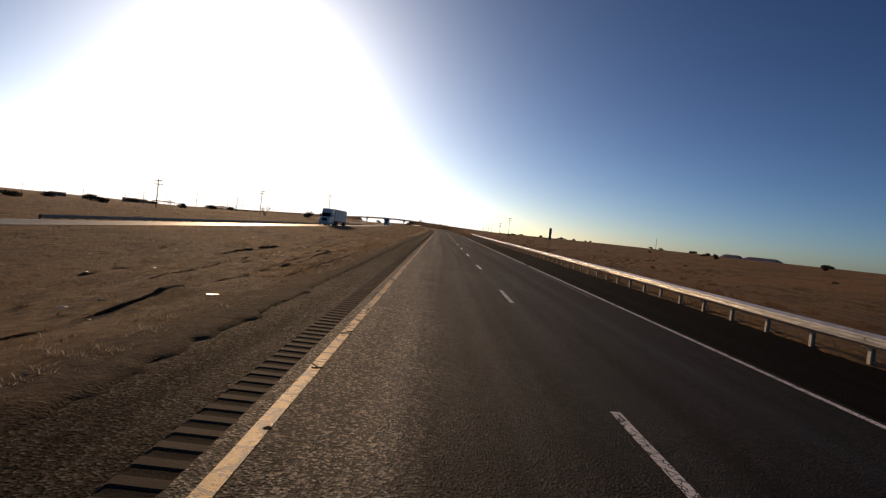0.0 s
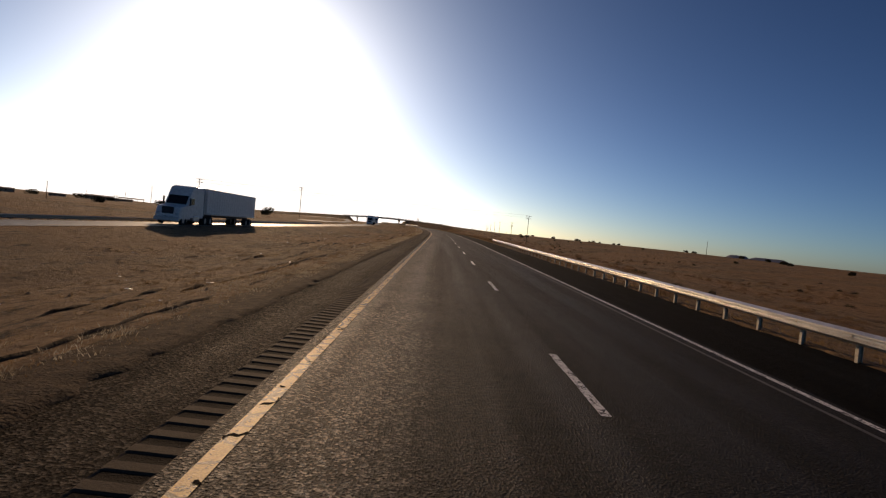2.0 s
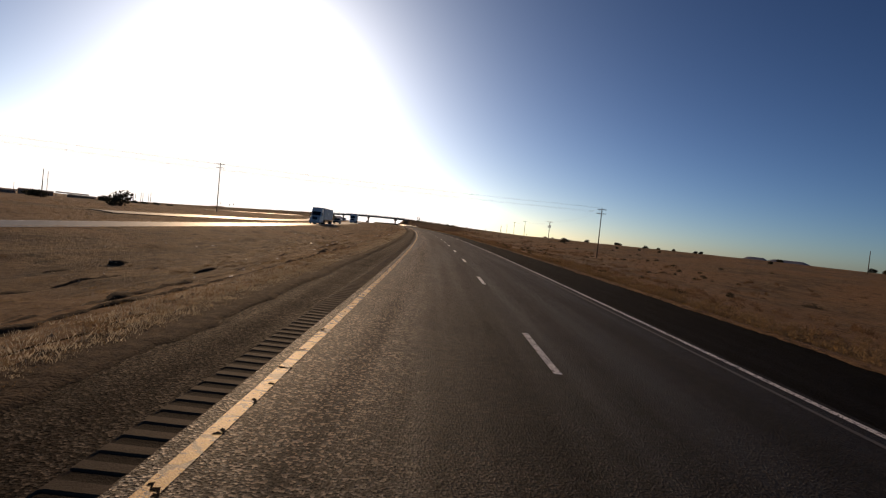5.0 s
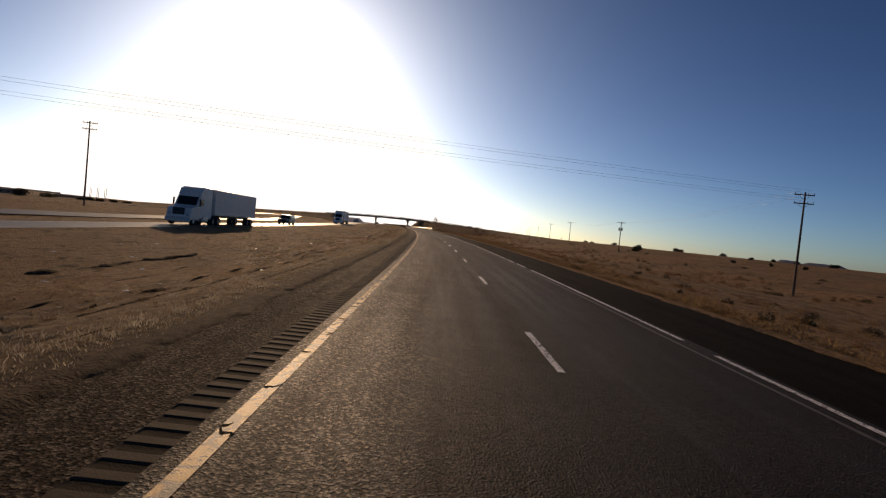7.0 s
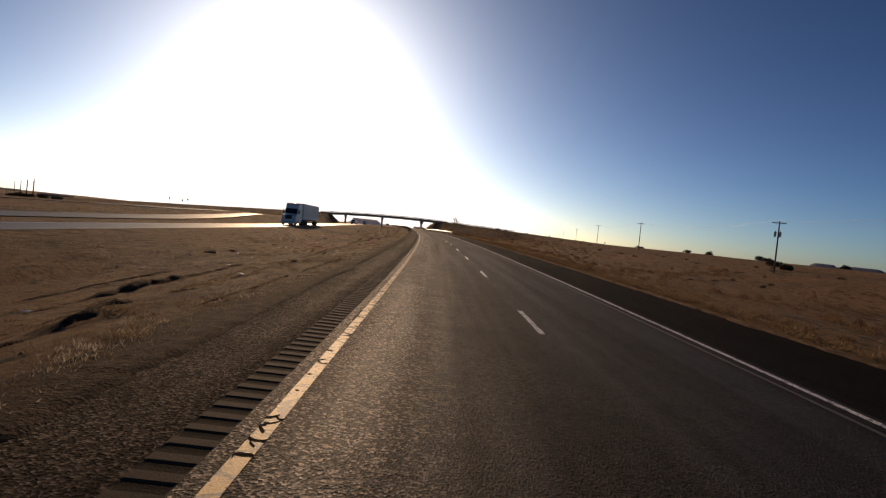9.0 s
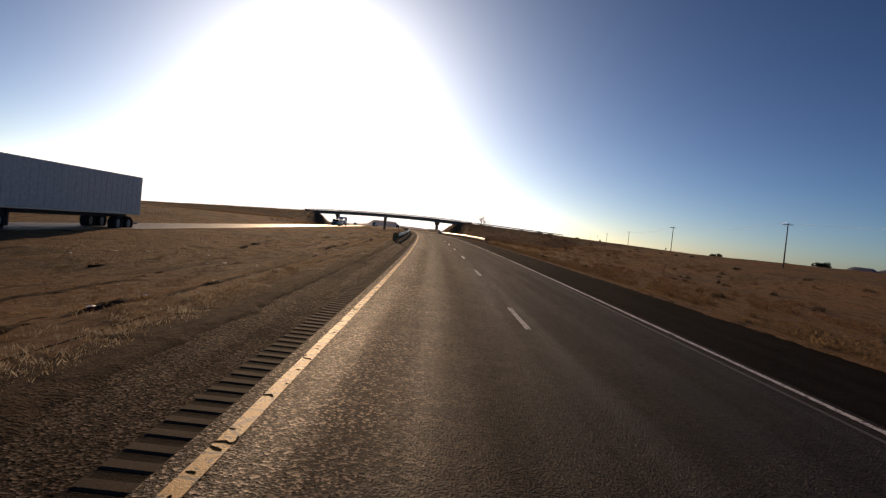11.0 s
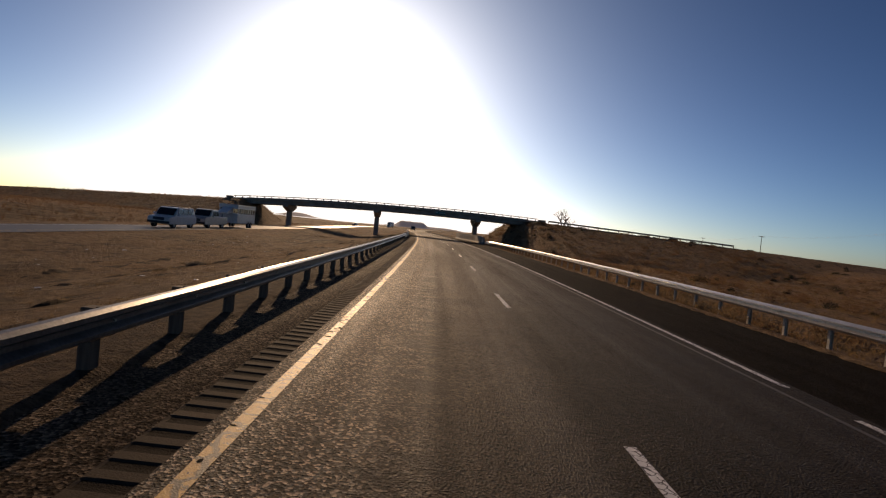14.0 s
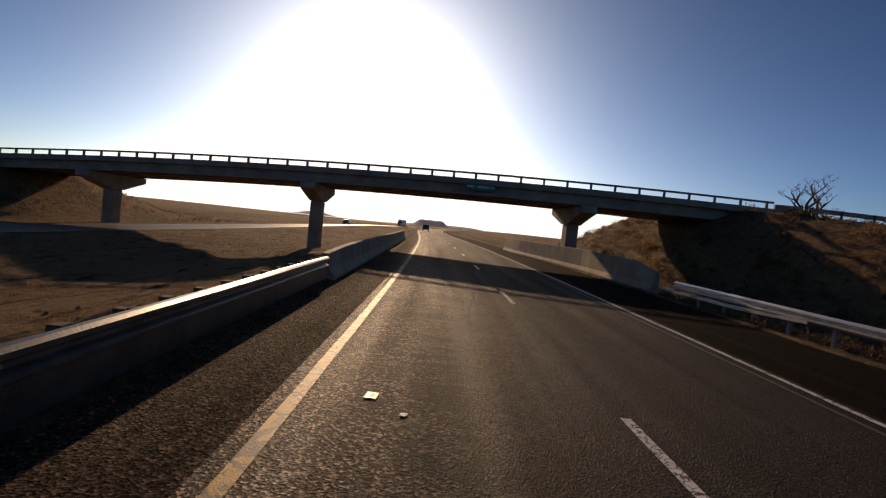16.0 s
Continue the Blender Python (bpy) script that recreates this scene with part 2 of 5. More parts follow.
    mp2 = nt.nodes.new("ShaderNodeMapping")
    mp2.inputs["Scale"].default_value = (9.0, 42.0, 1.0)
    ln(uv.outputs[0], mp2.inputs[0])
    ripple = nt.nodes.new("ShaderNodeTexNoise")
    ripple.inputs["Scale"].default_value = 1.0
    ripple.inputs["Detail"].default_value = 5
    ln(mp2.outputs[0], ripple.inputs["Vector"])
    lane_path = times(band(spread.outputs[0], 0.112, 0.138), band(spread.outputs[0], 0.208, 0.182))
    out = over(times(lane_path, times(band(ripple.outputs[0], 0.44, 0.56, 0.25, 1.0), band(spread.outputs[1], 46.0, 53.0, 0.6, 1.0))), out, tuple(0.8 * c for c in dark))
    # lens vignette put into the colour: the asphalt darkens towards the right
    # the stretch before the poles is darker pavement, dimmed further for the same vignette
    dimmed = nt.nodes.new("ShaderNodeHueSaturation")
    ln(times(band(spread.outputs[0], 0.13, 0.36, 1.0, 0.30), band(spread.outputs[1], 15.0, 43.0, 0.40, 1.0)), dimmed.inputs["Value"])
    ln(out, dimmed.inputs["Color"])
    ln(dimmed.outputs[0], b.inputs["Base Color"])
    rr = nt.nodes.new("ShaderNodeMapRange")
    rr.inputs["From Min"].default_value, rr.inputs["From Max"].default_value = 0.35, 0.65
    rr.inputs["To Min"].default_value, rr.inputs["To Max"].default_value = rough + 0.1, rough - 0.06
    ln(streak.outputs[0], rr.inputs["Value"])
    ln(rr.outputs[0], b.inputs["Roughness"])
    # stones that stand bare of binder glint in low sun
    glint = times(worn, band(split.outputs[0], 0.55, 0.85))
    ln(band(glint, 0.0, 1.0, 0.10 if rough < 0.75 else 0.025, 0.9 if rough < 0.75 else 0.2), b.inputs["Specular IOR Level"])
    hsum = nt.nodes.new("ShaderNodeMath")
    hsum.operation = "ADD"
    ln(grit.outputs[0], hsum.inputs[0])
    ln(stones.outputs["Distance"], hsum.inputs[1])
    bp = nt.nodes.new("ShaderNodeBump")
    bp.inputs["Strength"].default_value = 0.9
    bp.inputs["Distance"].default_value = 0.022
    ln(hsum.outputs[0], bp.inputs["Height"])
    ln(bp.outputs[0], b.inputs["Normal"])
    return m


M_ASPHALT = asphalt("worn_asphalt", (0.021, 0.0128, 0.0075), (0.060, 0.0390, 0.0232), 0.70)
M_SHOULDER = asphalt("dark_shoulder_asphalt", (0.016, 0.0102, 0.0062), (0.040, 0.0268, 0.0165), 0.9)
M_SHOULDER_L = asphalt("gritty_shoulder_asphalt", (0.030, 0.021, 0.014), (0.088, 0.063, 0.042), 0.9)
M_ASPHALT2 = material("pale_asphalt", ((0.3, (0.055, 0.044, 0.034)), (0.7, (0.080, 0.065, 0.051))), 0.6, 0.55, 0, 0.5, 60.0, 0.15, 0.01, (1, 0.25, 1))
# near-black asphalt that paints the shade inside the rumble grooves
M_GROOVE_SHADE = material("groove_shade", ((0.3, (0.012, 0.009, 0.007)), (0.7, (0.024, 0.018, 0.013))), 9.0, 0.95, 0, 0.5, 60.0, 0.05)


def worn_paint(name, dirt, coat, cell, edge, share):
    """Road paint with cracks and worn-through patches that show the asphalt."""
    m = material(name, ((0.3, tuple(c * 0.8 for c in coat)), (0.7, coat)), 5.0, 0.6, 0, 0.3, 60.0, 0.4)
    nt = m.node_tree
    ln = nt.links.new
    b = nt.nodes["Principled BSDF"]
    src = b.inputs["Base Color"].links[0].from_socket
    tc = nt.nodes.new("ShaderNodeTexCoord")
    wob = nt.nodes.new("ShaderNodeTexNoise")
    wob.inputs["Scale"].default_value, wob.inputs["Detail"].default_value = 7.0, 8
    wob.inputs["Roughness"].default_value = 0.7
    ln(tc.outputs["Object"], wob.inputs["Vector"])
    shift = nt.nodes.new("ShaderNodeVectorMath")
    shift.operation = "MULTIPLY_ADD"
    shift.inputs[1].default_value = (0.12, 0.12, 0.0)
    ln(wob.outputs["Color"], shift.inputs[0])
    ln(tc.outputs["Object"], shift.inputs[2])
    cells = nt.nodes.new("ShaderNodeTexVoronoi")
    cells.feature = "DISTANCE_TO_EDGE"
    cells.inputs["Scale"].default_value = cell
    ln(shift.outputs[0], cells.inputs["Vector"])

    def band(v, lo, hi):
        r = nt.nodes.new("ShaderNodeMapRange")
        r.inputs["From Min"].default_value, r.inputs["From Max"].default_value = lo, hi
        ln(v, r.inputs["Value"])
        return r.outputs[0]

    most = nt.nodes.new("ShaderNodeMath")
    most.operation = "MAXIMUM"
    ln(band(cells.outputs["Distance"], edge, edge * 0.6), most.inputs[0])
    ln(band(wob.outputs[0], share, share + 0.03), most.inputs[1])
    mx = nt.nodes.new("ShaderNodeMix")
    mx.data_type = "RGBA"
    ln(most.outputs[0], mx.inputs[0])
    ln(src, mx.inputs[6])
    mx.inputs[7].default_value = (*dirt, 1)
    ln(mx.outputs[2], b.inputs["Base Color"])
    return m


M_YELLOW = worn_paint("yellow_road_paint", (0.045, 0.030, 0.016), (0.64, 0.34, 0.05), 2.4, 0.07, 0.55)
M_WHITE = worn_paint("white_road_paint", (0.06, 0.05, 0.04), (0.88, 0.85, 0.80), 9.0, 0.05, 0.56)
M_STEEL = material("galvanised_steel", ((0.3, (0.48, 0.46, 0.43)), (0.7, (0.65, 0.625, 0.59))), 2.0, 0.31, 0.7, 0.1, 30.0)
M_POST = material("weathered_steel_post", ((0.3, (0.34, 0.285, 0.21)), (0.7, (0.50, 0.43, 0.33))), 4.0, 0.65, 0.1, 0.2, 30.0)
M_WOODPOST = material("weathered_wood", ((0.3, (0.09, 0.06, 0.04)), (0.7, (0.17, 0.12, 0.08))), 3.0, 0.85, 0, 0.5, 20.0, 0.3, 0.01, (1, 1, 0.1))
M_CONCRETE = material("weathered_concrete", ((0.3, (0.25, 0.205, 0.16)), (0.55, (0.35, 0.29, 0.225)), (0.75, (0.42, 0.355, 0.285))), 0.9, 0.85, 0, 0.35, 30.0, 0.3, 0.01)
M_BARK = material("grey_bark", ((0.3, (0.12, 0.09, 0.07)), (0.7, (0.22, 0.17, 0.13))), 6.0, 0.9, 0, 0.6, 40.0)
M_SHRUB = material("dusty_shrub_leaves", ((0.3, (0.045, 0.042, 0.022)), (0.7, (0.10, 0.085, 0.045))), 4.0, 0.9, 0, 0.3, 30.0, 0.2)
M_STRAW = material("dry_straw", ((0.3, (0.17, 0.105, 0.045)), (0.7, (0.33, 0.215, 0.095))), 1.5, 0.85, 0, 0.2, 30.0, 0.2)


def thin_leaf(m, share):
    """Lets low light shine through blades and leaves."""
    nt = m.node_tree
    b = nt.nodes["Principled BSDF"]
    tr = nt.nodes.new("ShaderNodeBsdfTranslucent")
    src = b.inputs["Base Color"].links[0].from_socket
    nt.links.new(src, tr.inputs["Color"])
    mx = nt.nodes.new("ShaderNodeMixShader")
    mx.inputs[0].default_value = share
    nt.links.new(b.outputs[0], mx.inputs[1])
    nt.links.new(tr.outputs[0], mx.inputs[2])
    nt.links.new(mx.outputs[0], nt.nodes["Material Output"].inputs["Surface"])
    return m


thin_leaf(M_STRAW, 0.5)
thin_leaf(M_SHRUB, 0.12)

M_RUMBLE = material("milled_asphalt", ((0.3, (0.036, 0.025, 0.017)), (0.7, (0.080, 0.057, 0.038))), 1.5, 0.9, 0, 0.6, 60.0, 0.12, 0.008)
M_TAR = material("black_sealant", ((0.3, (0.010, 0.008, 0.006)), (0.7, (0.020, 0.015, 0.011))), 4.0, 0.95, 0, 0.5, 60.0, 0.02)
M_OLDWHITE = material("faded_road_paint", ((0.3, (0.050, 0.042, 0.034)), (0.7, (0.085, 0.073, 0.060))), 3.0, 0.7, 0, 0.4, 50.0)
M_STEELDARK = material("dull_steel", ((0.3, (0.16, 0.14, 0.12)), (0.7, (0.24, 0.215, 0.185))), 3.0, 0.55, 0.4, 0.1, 30.0)
# far rail steel, paled and warmed to put veiling glare into its colour
M_VEILRAIL = material("glare_paled_steel", ((0.3, (0.50, 0.41, 0.30)), (0.7, (0.64, 0.53, 0.40))), 2.0, 0.6, 0.1, 0.1, 30.0)
# darker steel for the median rail: the shade on its face is in the colour
M_RAILSHADE = material("shaded_grey_steel", ((0.3, (0.11, 0.10, 0.088)), (0.7, (0.19, 0.175, 0.155))), 2.5, 0.34, 0.5, 0.12, 30.0)
# brown soil, darkened to paint the backlit shade of the lip and ridges
M_SOIL = material("shade_darkened_soil", ((0.3, (0.036, 0.024, 0.015)), (0.7, (0.110, 0.075, 0.046))), 6.0, 0.95, 0, 1.0, 24.0, 0.05, 0.06)
M_PALEGRASS = material("bleached_grass", ((0.3, (0.29, 0.24, 0.17)), (0.7, (0.54, 0.47, 0.35))), 1.2, 0.8, 0, 0.2, 30.0, 0.3)
thin_leaf(M_PALEGRASS, 0.5)
M_MARKY = plain("yellow_reflective_sheet", (0.55, 0.33, 0.03), 0.45)
M_BLACK = plain("black_paint", (0.02, 0.02, 0.02), 0.5)
M_PALE = plain("pale_lettering", (0.55, 0.58, 0.55), 0.5)
M_SIGNGREEN = plain("green_sign_sheet", (0.02, 0.16, 0.12), 0.45)
M_SIGNBLUE = plain("dark_blue_sign_sheet", (0.02, 0.06, 0.16), 0.5)
M_TRUCKWHITE = plain("white_truck_paint", (0.80, 0.76, 0.70), 0.4)
M_TRAILER = plain("white_trailer_panels", (0.84, 0.80, 0.74), 0.45)
M_SILVER = plain("silver_car_paint", (0.46, 0.44, 0.41), 0.35, 0.3)
M_CARWHITE = plain("white_car_paint", (0.70, 0.67, 0.62), 0.35)
M_GLASS = plain("dark_window_glass", (0.015, 0.018, 0.02), 0.08)
M_TYRE = plain("black_rubber", (0.018, 0.018, 0.018), 0.8)
M_RIM = plain("steel_rim", (0.45, 0.45, 0.46), 0.4, 0.7)
M_CHASSIS = plain("dark_chassis", (0.03, 0.03, 0.032), 0.6)
M_LAMP = plain("clear_lamp_lens", (0.6, 0.6, 0.58), 0.15)
M_REDLAMP = plain("red_lamp_lens", (0.35, 0.02, 0.015), 0.2)
M_CARDARK = plain("dark_car_paint", (0.05, 0.05, 0.055), 0.35)
M_HOUSE = plain("tan_house_wall", (0.32, 0.22, 0.15), 0.85)
M_ROOF = plain("brown_metal_roof", (0.16, 0.10, 0.075), 0.6)
M_INSUL = plain("grey_porcelain", (0.30, 0.30, 0.31), 0.3)
M_WIRE = plain("aluminium_wire", (0.25, 0.25, 0.25), 0.45, 0.6)
M_LITTER = plain("white_litter", (0.78, 0.75, 0.70), 0.5)
M_DIRT = material("pale_dirt", ((0.3, (0.17, 0.125, 0.08)), (0.7, (0.27, 0.20, 0.135))), 1.2, 0.95, 0, 0.6, 14.0, 0.1, 0.05)
# far hills: the haze of the air is painted into both base colours
M_HAZE = material("far_hill_pale_haze", ((0.3, (0.56, 0.53, 0.52)), (0.7, (0.62, 0.59, 0.58))), 0.001, 0.95, 0, 0.0, 0.002, 0.05, 4.0)
M_HAZEBLUE = material("far_hill_blue_haze", ((0.3, (0.14, 0.155, 0.19)), (0.7, (0.18, 0.195, 0.23))), 0.001, 0.95, 0, 0.0, 0.002, 0.05, 4.0)
M_TAN = material("tan_dry_weeds", ((0.3, (0.15, 0.098, 0.052)), (0.7, (0.30, 0.205, 0.110))), 2.0, 0.9, 0, 0.2, 30.0, 0.2)
thin_leaf(M_TAN, 0.45)
M_REDDISH = material("red_brown_weeds", ((0.3, (0.135, 0.078, 0.042)), (0.7, (0.29, 0.175, 0.093))), 2.0, 0.9, 0, 0.2, 30.0, 0.2)
thin_leaf(M_REDDISH, 0.45)

# ------------------------------------------------------------------ mesh helpers
def mesh_ob(name, verts, faces, mat, parent=None, smooth_shade=False):
    me = bpy.data.meshes.new(name)
    me.from_pydata([tuple(v) for v in verts], [], faces)
    me.materials.append(mat)
    if smooth_shade:
        me.polygons.foreach_set("use_smooth", [True] * len(me.polygons))
    me.update()
    ob = new(name, me)
    if parent:
        ob.parent = parent
    return ob


def part(name, bm, mat, parent=None, label="", smooth_shade=False):
    me = bpy.data.meshes.new(name)
    bmesh.ops.recalc_face_normals(bm, faces=bm.faces)
    bm.to_mesh(me)
    bm.free()
    me.materials.append(mat)
    if smooth_shade:
        me.polygons.foreach_set("use_smooth", [True] * len(me.polygons))
    ob = new(name, me)
    if parent:
        ob.parent = parent
    if label:
        ob["label"] = label
    return ob


def thing(name, m, label, category, group="", kind=""):
    ob = new(name)
    ob.empty_display_size = 0.3
    ob.matrix_world = m
    return tagged(ob, label, category, group, kind)


def box(bm, size, at=(0, 0, 0), bevel=0.0, rot=None, taper=None):
    r = bmesh.ops.create_cube(bm, size=1.0)
    vs = r["verts"]
    for v in vs:
        k = 1.0
        if taper and v.co.z > 0:
            k = taper
        v.co = Vector((v.co.x * size[0] * k, v.co.y * size[1] * k, v.co.z * size[2]))
    if bevel:
        es = list({e for v in vs for e in v.link_edges})
        r2 = bmesh.ops.bevel(bm, geom=es, offset=bevel, segments=2, affect="EDGES", profile=0.5)
        vs = list({v for f in r2["faces"] for v in f.verts} | {v for v in vs if v.is_valid})
    m = Matrix.Translation(at) @ (rot.to_4x4() if rot else Matrix())
    bmesh.ops.transform(bm, matrix=m, verts=vs)
    return vs


def rod(bm, a, b, r1, r2=None, seg=8, caps=True):
    a, b = Vector(a), Vector(b)
    r2 = r1 if r2 is None else r2
    d = b - a
    r = bmesh.ops.create_cone(bm, cap_ends=caps, segments=seg, radius1=r1, radius2=r2, depth=d.length)
    q = d.to_track_quat("Z", "Y").to_matrix().to_4x4()
    bmesh.ops.transform(bm, matrix=Matrix.Translation((a + b) / 2) @ q, verts=r["verts"])
    return r["verts"]


def strip(name, s0, s1, section, mat, zf, step=4.0, parent=None, closed=False, lift=0.0, thick=0.0):
    """A long piece that follows the road: section is a row of u; zf(s, u) its height."""
    n = max(2, int((s1 - s0) / step) + 1)
    verts, faces = [], []
    k = len(section)
    for i in range(n):
        s = s0 + (s1 - s0) * i / (n - 1)
        for u in section:
            verts.append((*plan(s, u), zf(s, u) + lift))
    for i in range(n - 1):
        for j in range(k - 1):
            a = i * k + j
            faces.append((a, a + 1, a + k + 1, a + k))
    if thick:
        base = len(verts)
        verts += [(x, y, z - thick) for x, y, z in verts]
        for i in range(n - 1):
            for j in (0, k - 1):
                a, b = i * k + j, (i + 1) * k + j
                f = (a, b, b + base, a + base)
                faces.append(f if j == 0 else f[::-1])
        for i in (0, n - 1):
            for j in range(k - 1):
                a = i * k + j
                f = (a, a + 1, a + 1 + base, a + base)
                faces.append(f if i else f[::-1])
    return mesh_ob(name, verts, faces, mat, parent)


def frame_at(s, u, z=None, turn=0.0):
    """A pose on the ground, y along the road."""
    x, y = plan(s, u)
    return Matrix.Translation((x, y, ground_z(s, u) if z is None else z)) @ Matrix.Rotation(heading(s) + turn, 4, "Z")


# ------------------------------------------------------------------ ground and roads
def make_ground():
    ss = [-650, -300, -150, -80] + [-40 + 3 * i for i in range(10)] + [-10 + 1.25 * i for i in range(540)] + [665 + 3.5 * i for i in range(22)] + [742 + 10 * i for i in range(40)] + [1142 + 60 * i * (1 + i * 0.05) for i in range(1, 32)]
    base_us = (-3000, -2000, -1400, -1000, -700, -520, -400, -300, -230, -180, -140, -110, -90, -75, 75, 82, 90, 100, 110, 120, 140, 180, 230, 300, 400, 520, 700, 1000, 1400, 2000, 3000)
    us = set(base_us) | {-66 + 2 * i for i in range(15)} | {-18 + 1.1 * i for i in range(14)} | {12.0, 12.6, 13.2, 14, 15} | {16 + 1.5 * i for i in range(37)}
    us |= {-3.0 - 0.4 * i for i in range(8)}
    us |= {PAVE_L, PAVE_L + 0.1, 0.0, 4.0, 8.0, PAVE_R - 0.1, PAVE_R}
    us = sorted(us)
    # columns that follow the opposite carriageway
    us = [u for u in us if not (-36.5 < u < -17.5)]
    follow = [-36, -34, -32, -29.5, OPP_L, OPP_L + 0.1, -26, -22, OPP_R - 0.1, OPP_R, -17.9]
    cols = sorted([(u, 0) for u in us] + [(u, 1) for u in follow])
    verts, faces = [], []
    for s in ss:
        for u, f in cols:
            w = u + (opp_shift(s) if f else 0.0)
            if not f and -80 < u <= -36.5:
                w = u + opp_shift(s) * (u + 80) / 43.5
            drop = 0.0
            if PAVE_L < u < PAVE_R or (f and OPP_L < u < OPP_R):
                drop = 0.25
            verts.append((*plan(s, w), ground_z(s, w) - drop))
    k = len(cols)
    for i in range(len(ss) - 1):
        for j in range(k - 1):
            a = i * k + j
            faces.append((a, a + 1, a + k + 1, a + k))
    g = mesh_ob("ground", verts, faces, M_GROUND, smooth_shade=True)
    tagged(g, "dry brown grassland with bare dirt patches", "ground", kind="structure")


make_ground()
RUM_A, RUM_B = -0.53, -0.14


def add_su(ob, s0, s1, section, step):
    """Second coordinates: u across, s along, for streaks that follow the traffic."""
    me = ob.data
    layer = me.uv_layers.new(name="su")
    n = max(2, int((s1 - s0) / step) + 1)
    k = len(section)
    for loop in me.loops:
        v = loop.vertex_index % (n * k)
        layer.data[loop.index].uv = (section[v % k] * 0.1, (s0 + (s1 - s0) * (v // k) / (n - 1)) * 0.1)


road = tagged(new("road"), "worn dark asphalt highway carriageway", "road", kind="structure")


def road_piece(name, section, s0=-300, s1=2600, parent=road, mat=M_ASPHALT, zf=road_z, thick=0.14):
    ob = strip(name, s0, s1, section, mat, zf, 4.0, parent, thick=thick)
    add_su(ob, s0, s1, section, 4.0)
    return ob


road_piece("shoulder_strip", [PAVE_L, RUM_A], mat=M_SHOULDER_L)
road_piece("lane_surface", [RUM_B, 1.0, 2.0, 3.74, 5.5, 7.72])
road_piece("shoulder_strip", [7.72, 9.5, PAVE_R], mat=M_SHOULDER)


def make_rumble():
    """Milled grooves across the shoulder, 0.3 m apart; their shade is painted on the dips."""
    verts, faces, dark = [], [], []
    prof = ((0.0, 0.0), (0.12, 0.0), (0.145, -0.010), (0.21, -0.013), (0.275, -0.010))
    s, rows = -12.0, 0
    while s < 547.4:
        a, b = RUM_A + 0.015 * noise.noise((s * 3, 0, 0)), RUM_B + 0.015 * noise.noise((s * 3, 4, 0))
        for ds, dz in prof:
            for u in (RUM_A, a + 0.02, b - 0.02, RUM_B):
                inner = u not in (RUM_A, RUM_B)
                verts.append((*plan(s + ds, u), road_z(s + ds, u) + (dz if inner else 0.0)))
            rows += 1
        s += 0.3
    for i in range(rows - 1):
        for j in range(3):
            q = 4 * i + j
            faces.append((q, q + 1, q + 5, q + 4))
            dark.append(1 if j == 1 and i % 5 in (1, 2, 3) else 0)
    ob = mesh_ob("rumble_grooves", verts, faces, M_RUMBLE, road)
    ob.data.materials.append(M_GROOVE_SHADE)
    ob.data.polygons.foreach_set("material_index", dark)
    tagged(ob, kind="stuff")
    for a, b in ((-300, -12), (s - 0.03, 2600)):
        road_piece("shoulder_strip", [RUM_A, RUM_B], a, b, mat=M_SHOULDER_L)


make_rumble()

opp = tagged(new("road_opposite"), "pale sunlit asphalt carriageway of the opposite direction", "road", kind="structure")


def opp_strip(name, s0, s1, section, mat, lift=0.0, thick=0.0, step=5.0):
    n = max(2, int((s1 - s0) / step) + 1)
    verts, faces, k = [], [], len(section)
    for i in range(n):
        s = s0 + (s1 - s0) * i / (n - 1)
        for u in section:
            verts.append((*plan(s, u + opp_shift(s)), opp_z(s, u + opp_shift(s)) + lift))
    for i in range(n - 1):
        for j in range(k - 1):
            a = i * k + j
            faces.append((a, a + 1, a + k + 1, a + k))
    b = len(verts)
    if thick:
        verts += [(x, y, z - thick) for x, y, z in verts]
        for i in range(n - 1):
            a, c = i * k + k - 1, (i + 1) * k + k - 1
            faces.append((c, a, a + b, c + b))
            a, c = i * k, (i + 1) * k
            faces.append((a, c, c + b, a + b))
    return mesh_ob(name, verts, faces, mat, opp)


opp_strip("lane_surface", -300, 2600, [OPP_L, -26, -22, OPP_R], M_ASPHALT2, thick=0.14)


def worn_mark(name, s0, s1, u, w, mat, parent, zf, step=1.5, breaks=()):
    """A painted line whose edges wander a little; breaks are worn-off stretches."""
    n = max(2, int((s1 - s0) / step) + 1)
    verts, faces, prev = [], [], False
    for i in range(n):
        s = s0 + (s1 - s0) * i / (n - 1)
        gone = any(a < s < b for a, b in breaks)
        if not gone:
            j = 0.012 * noise.noise((s * 0.8, u, 3))
            for uu in (u - w / 2 + j, u + w / 2 + j * 0.6):
                verts.append((*plan(s, uu), zf(s, uu) + 0.005))
            if prev:
                a = len(verts) - 4
                faces.append((a, a + 1, a + 3, a + 2))
        prev = not gone
    ob = mesh_ob(name, verts, faces, mat, parent)
    return ob


rnd = random.Random(11)
worn_mark("edge_line", -60, 1500, YELLOW_U, 0.15, M_YELLOW, road, road_z, 0.75)
gaps = [(36, 36.8), (160, 161.1), (263, 263.7), (284, 285.5), (289, 290.2), (293.5, 294.2), (437, 438), (447.5, 448.6), (452, 453.5), (461, 462), (466, 468), (497, 498), (503, 504.4), (509, 509.8)]
worn_mark("edge_line", -60, 1500, 7.52, 0.13, M_WHITE, road, road_z, 0.75, gaps)
worn_mark("edge_line", 20, 700, 7.18, 0.09, M_OLDWHITE, road, road_z, 1.5)
DASH_U, DASH0 = 3.74, 6.7
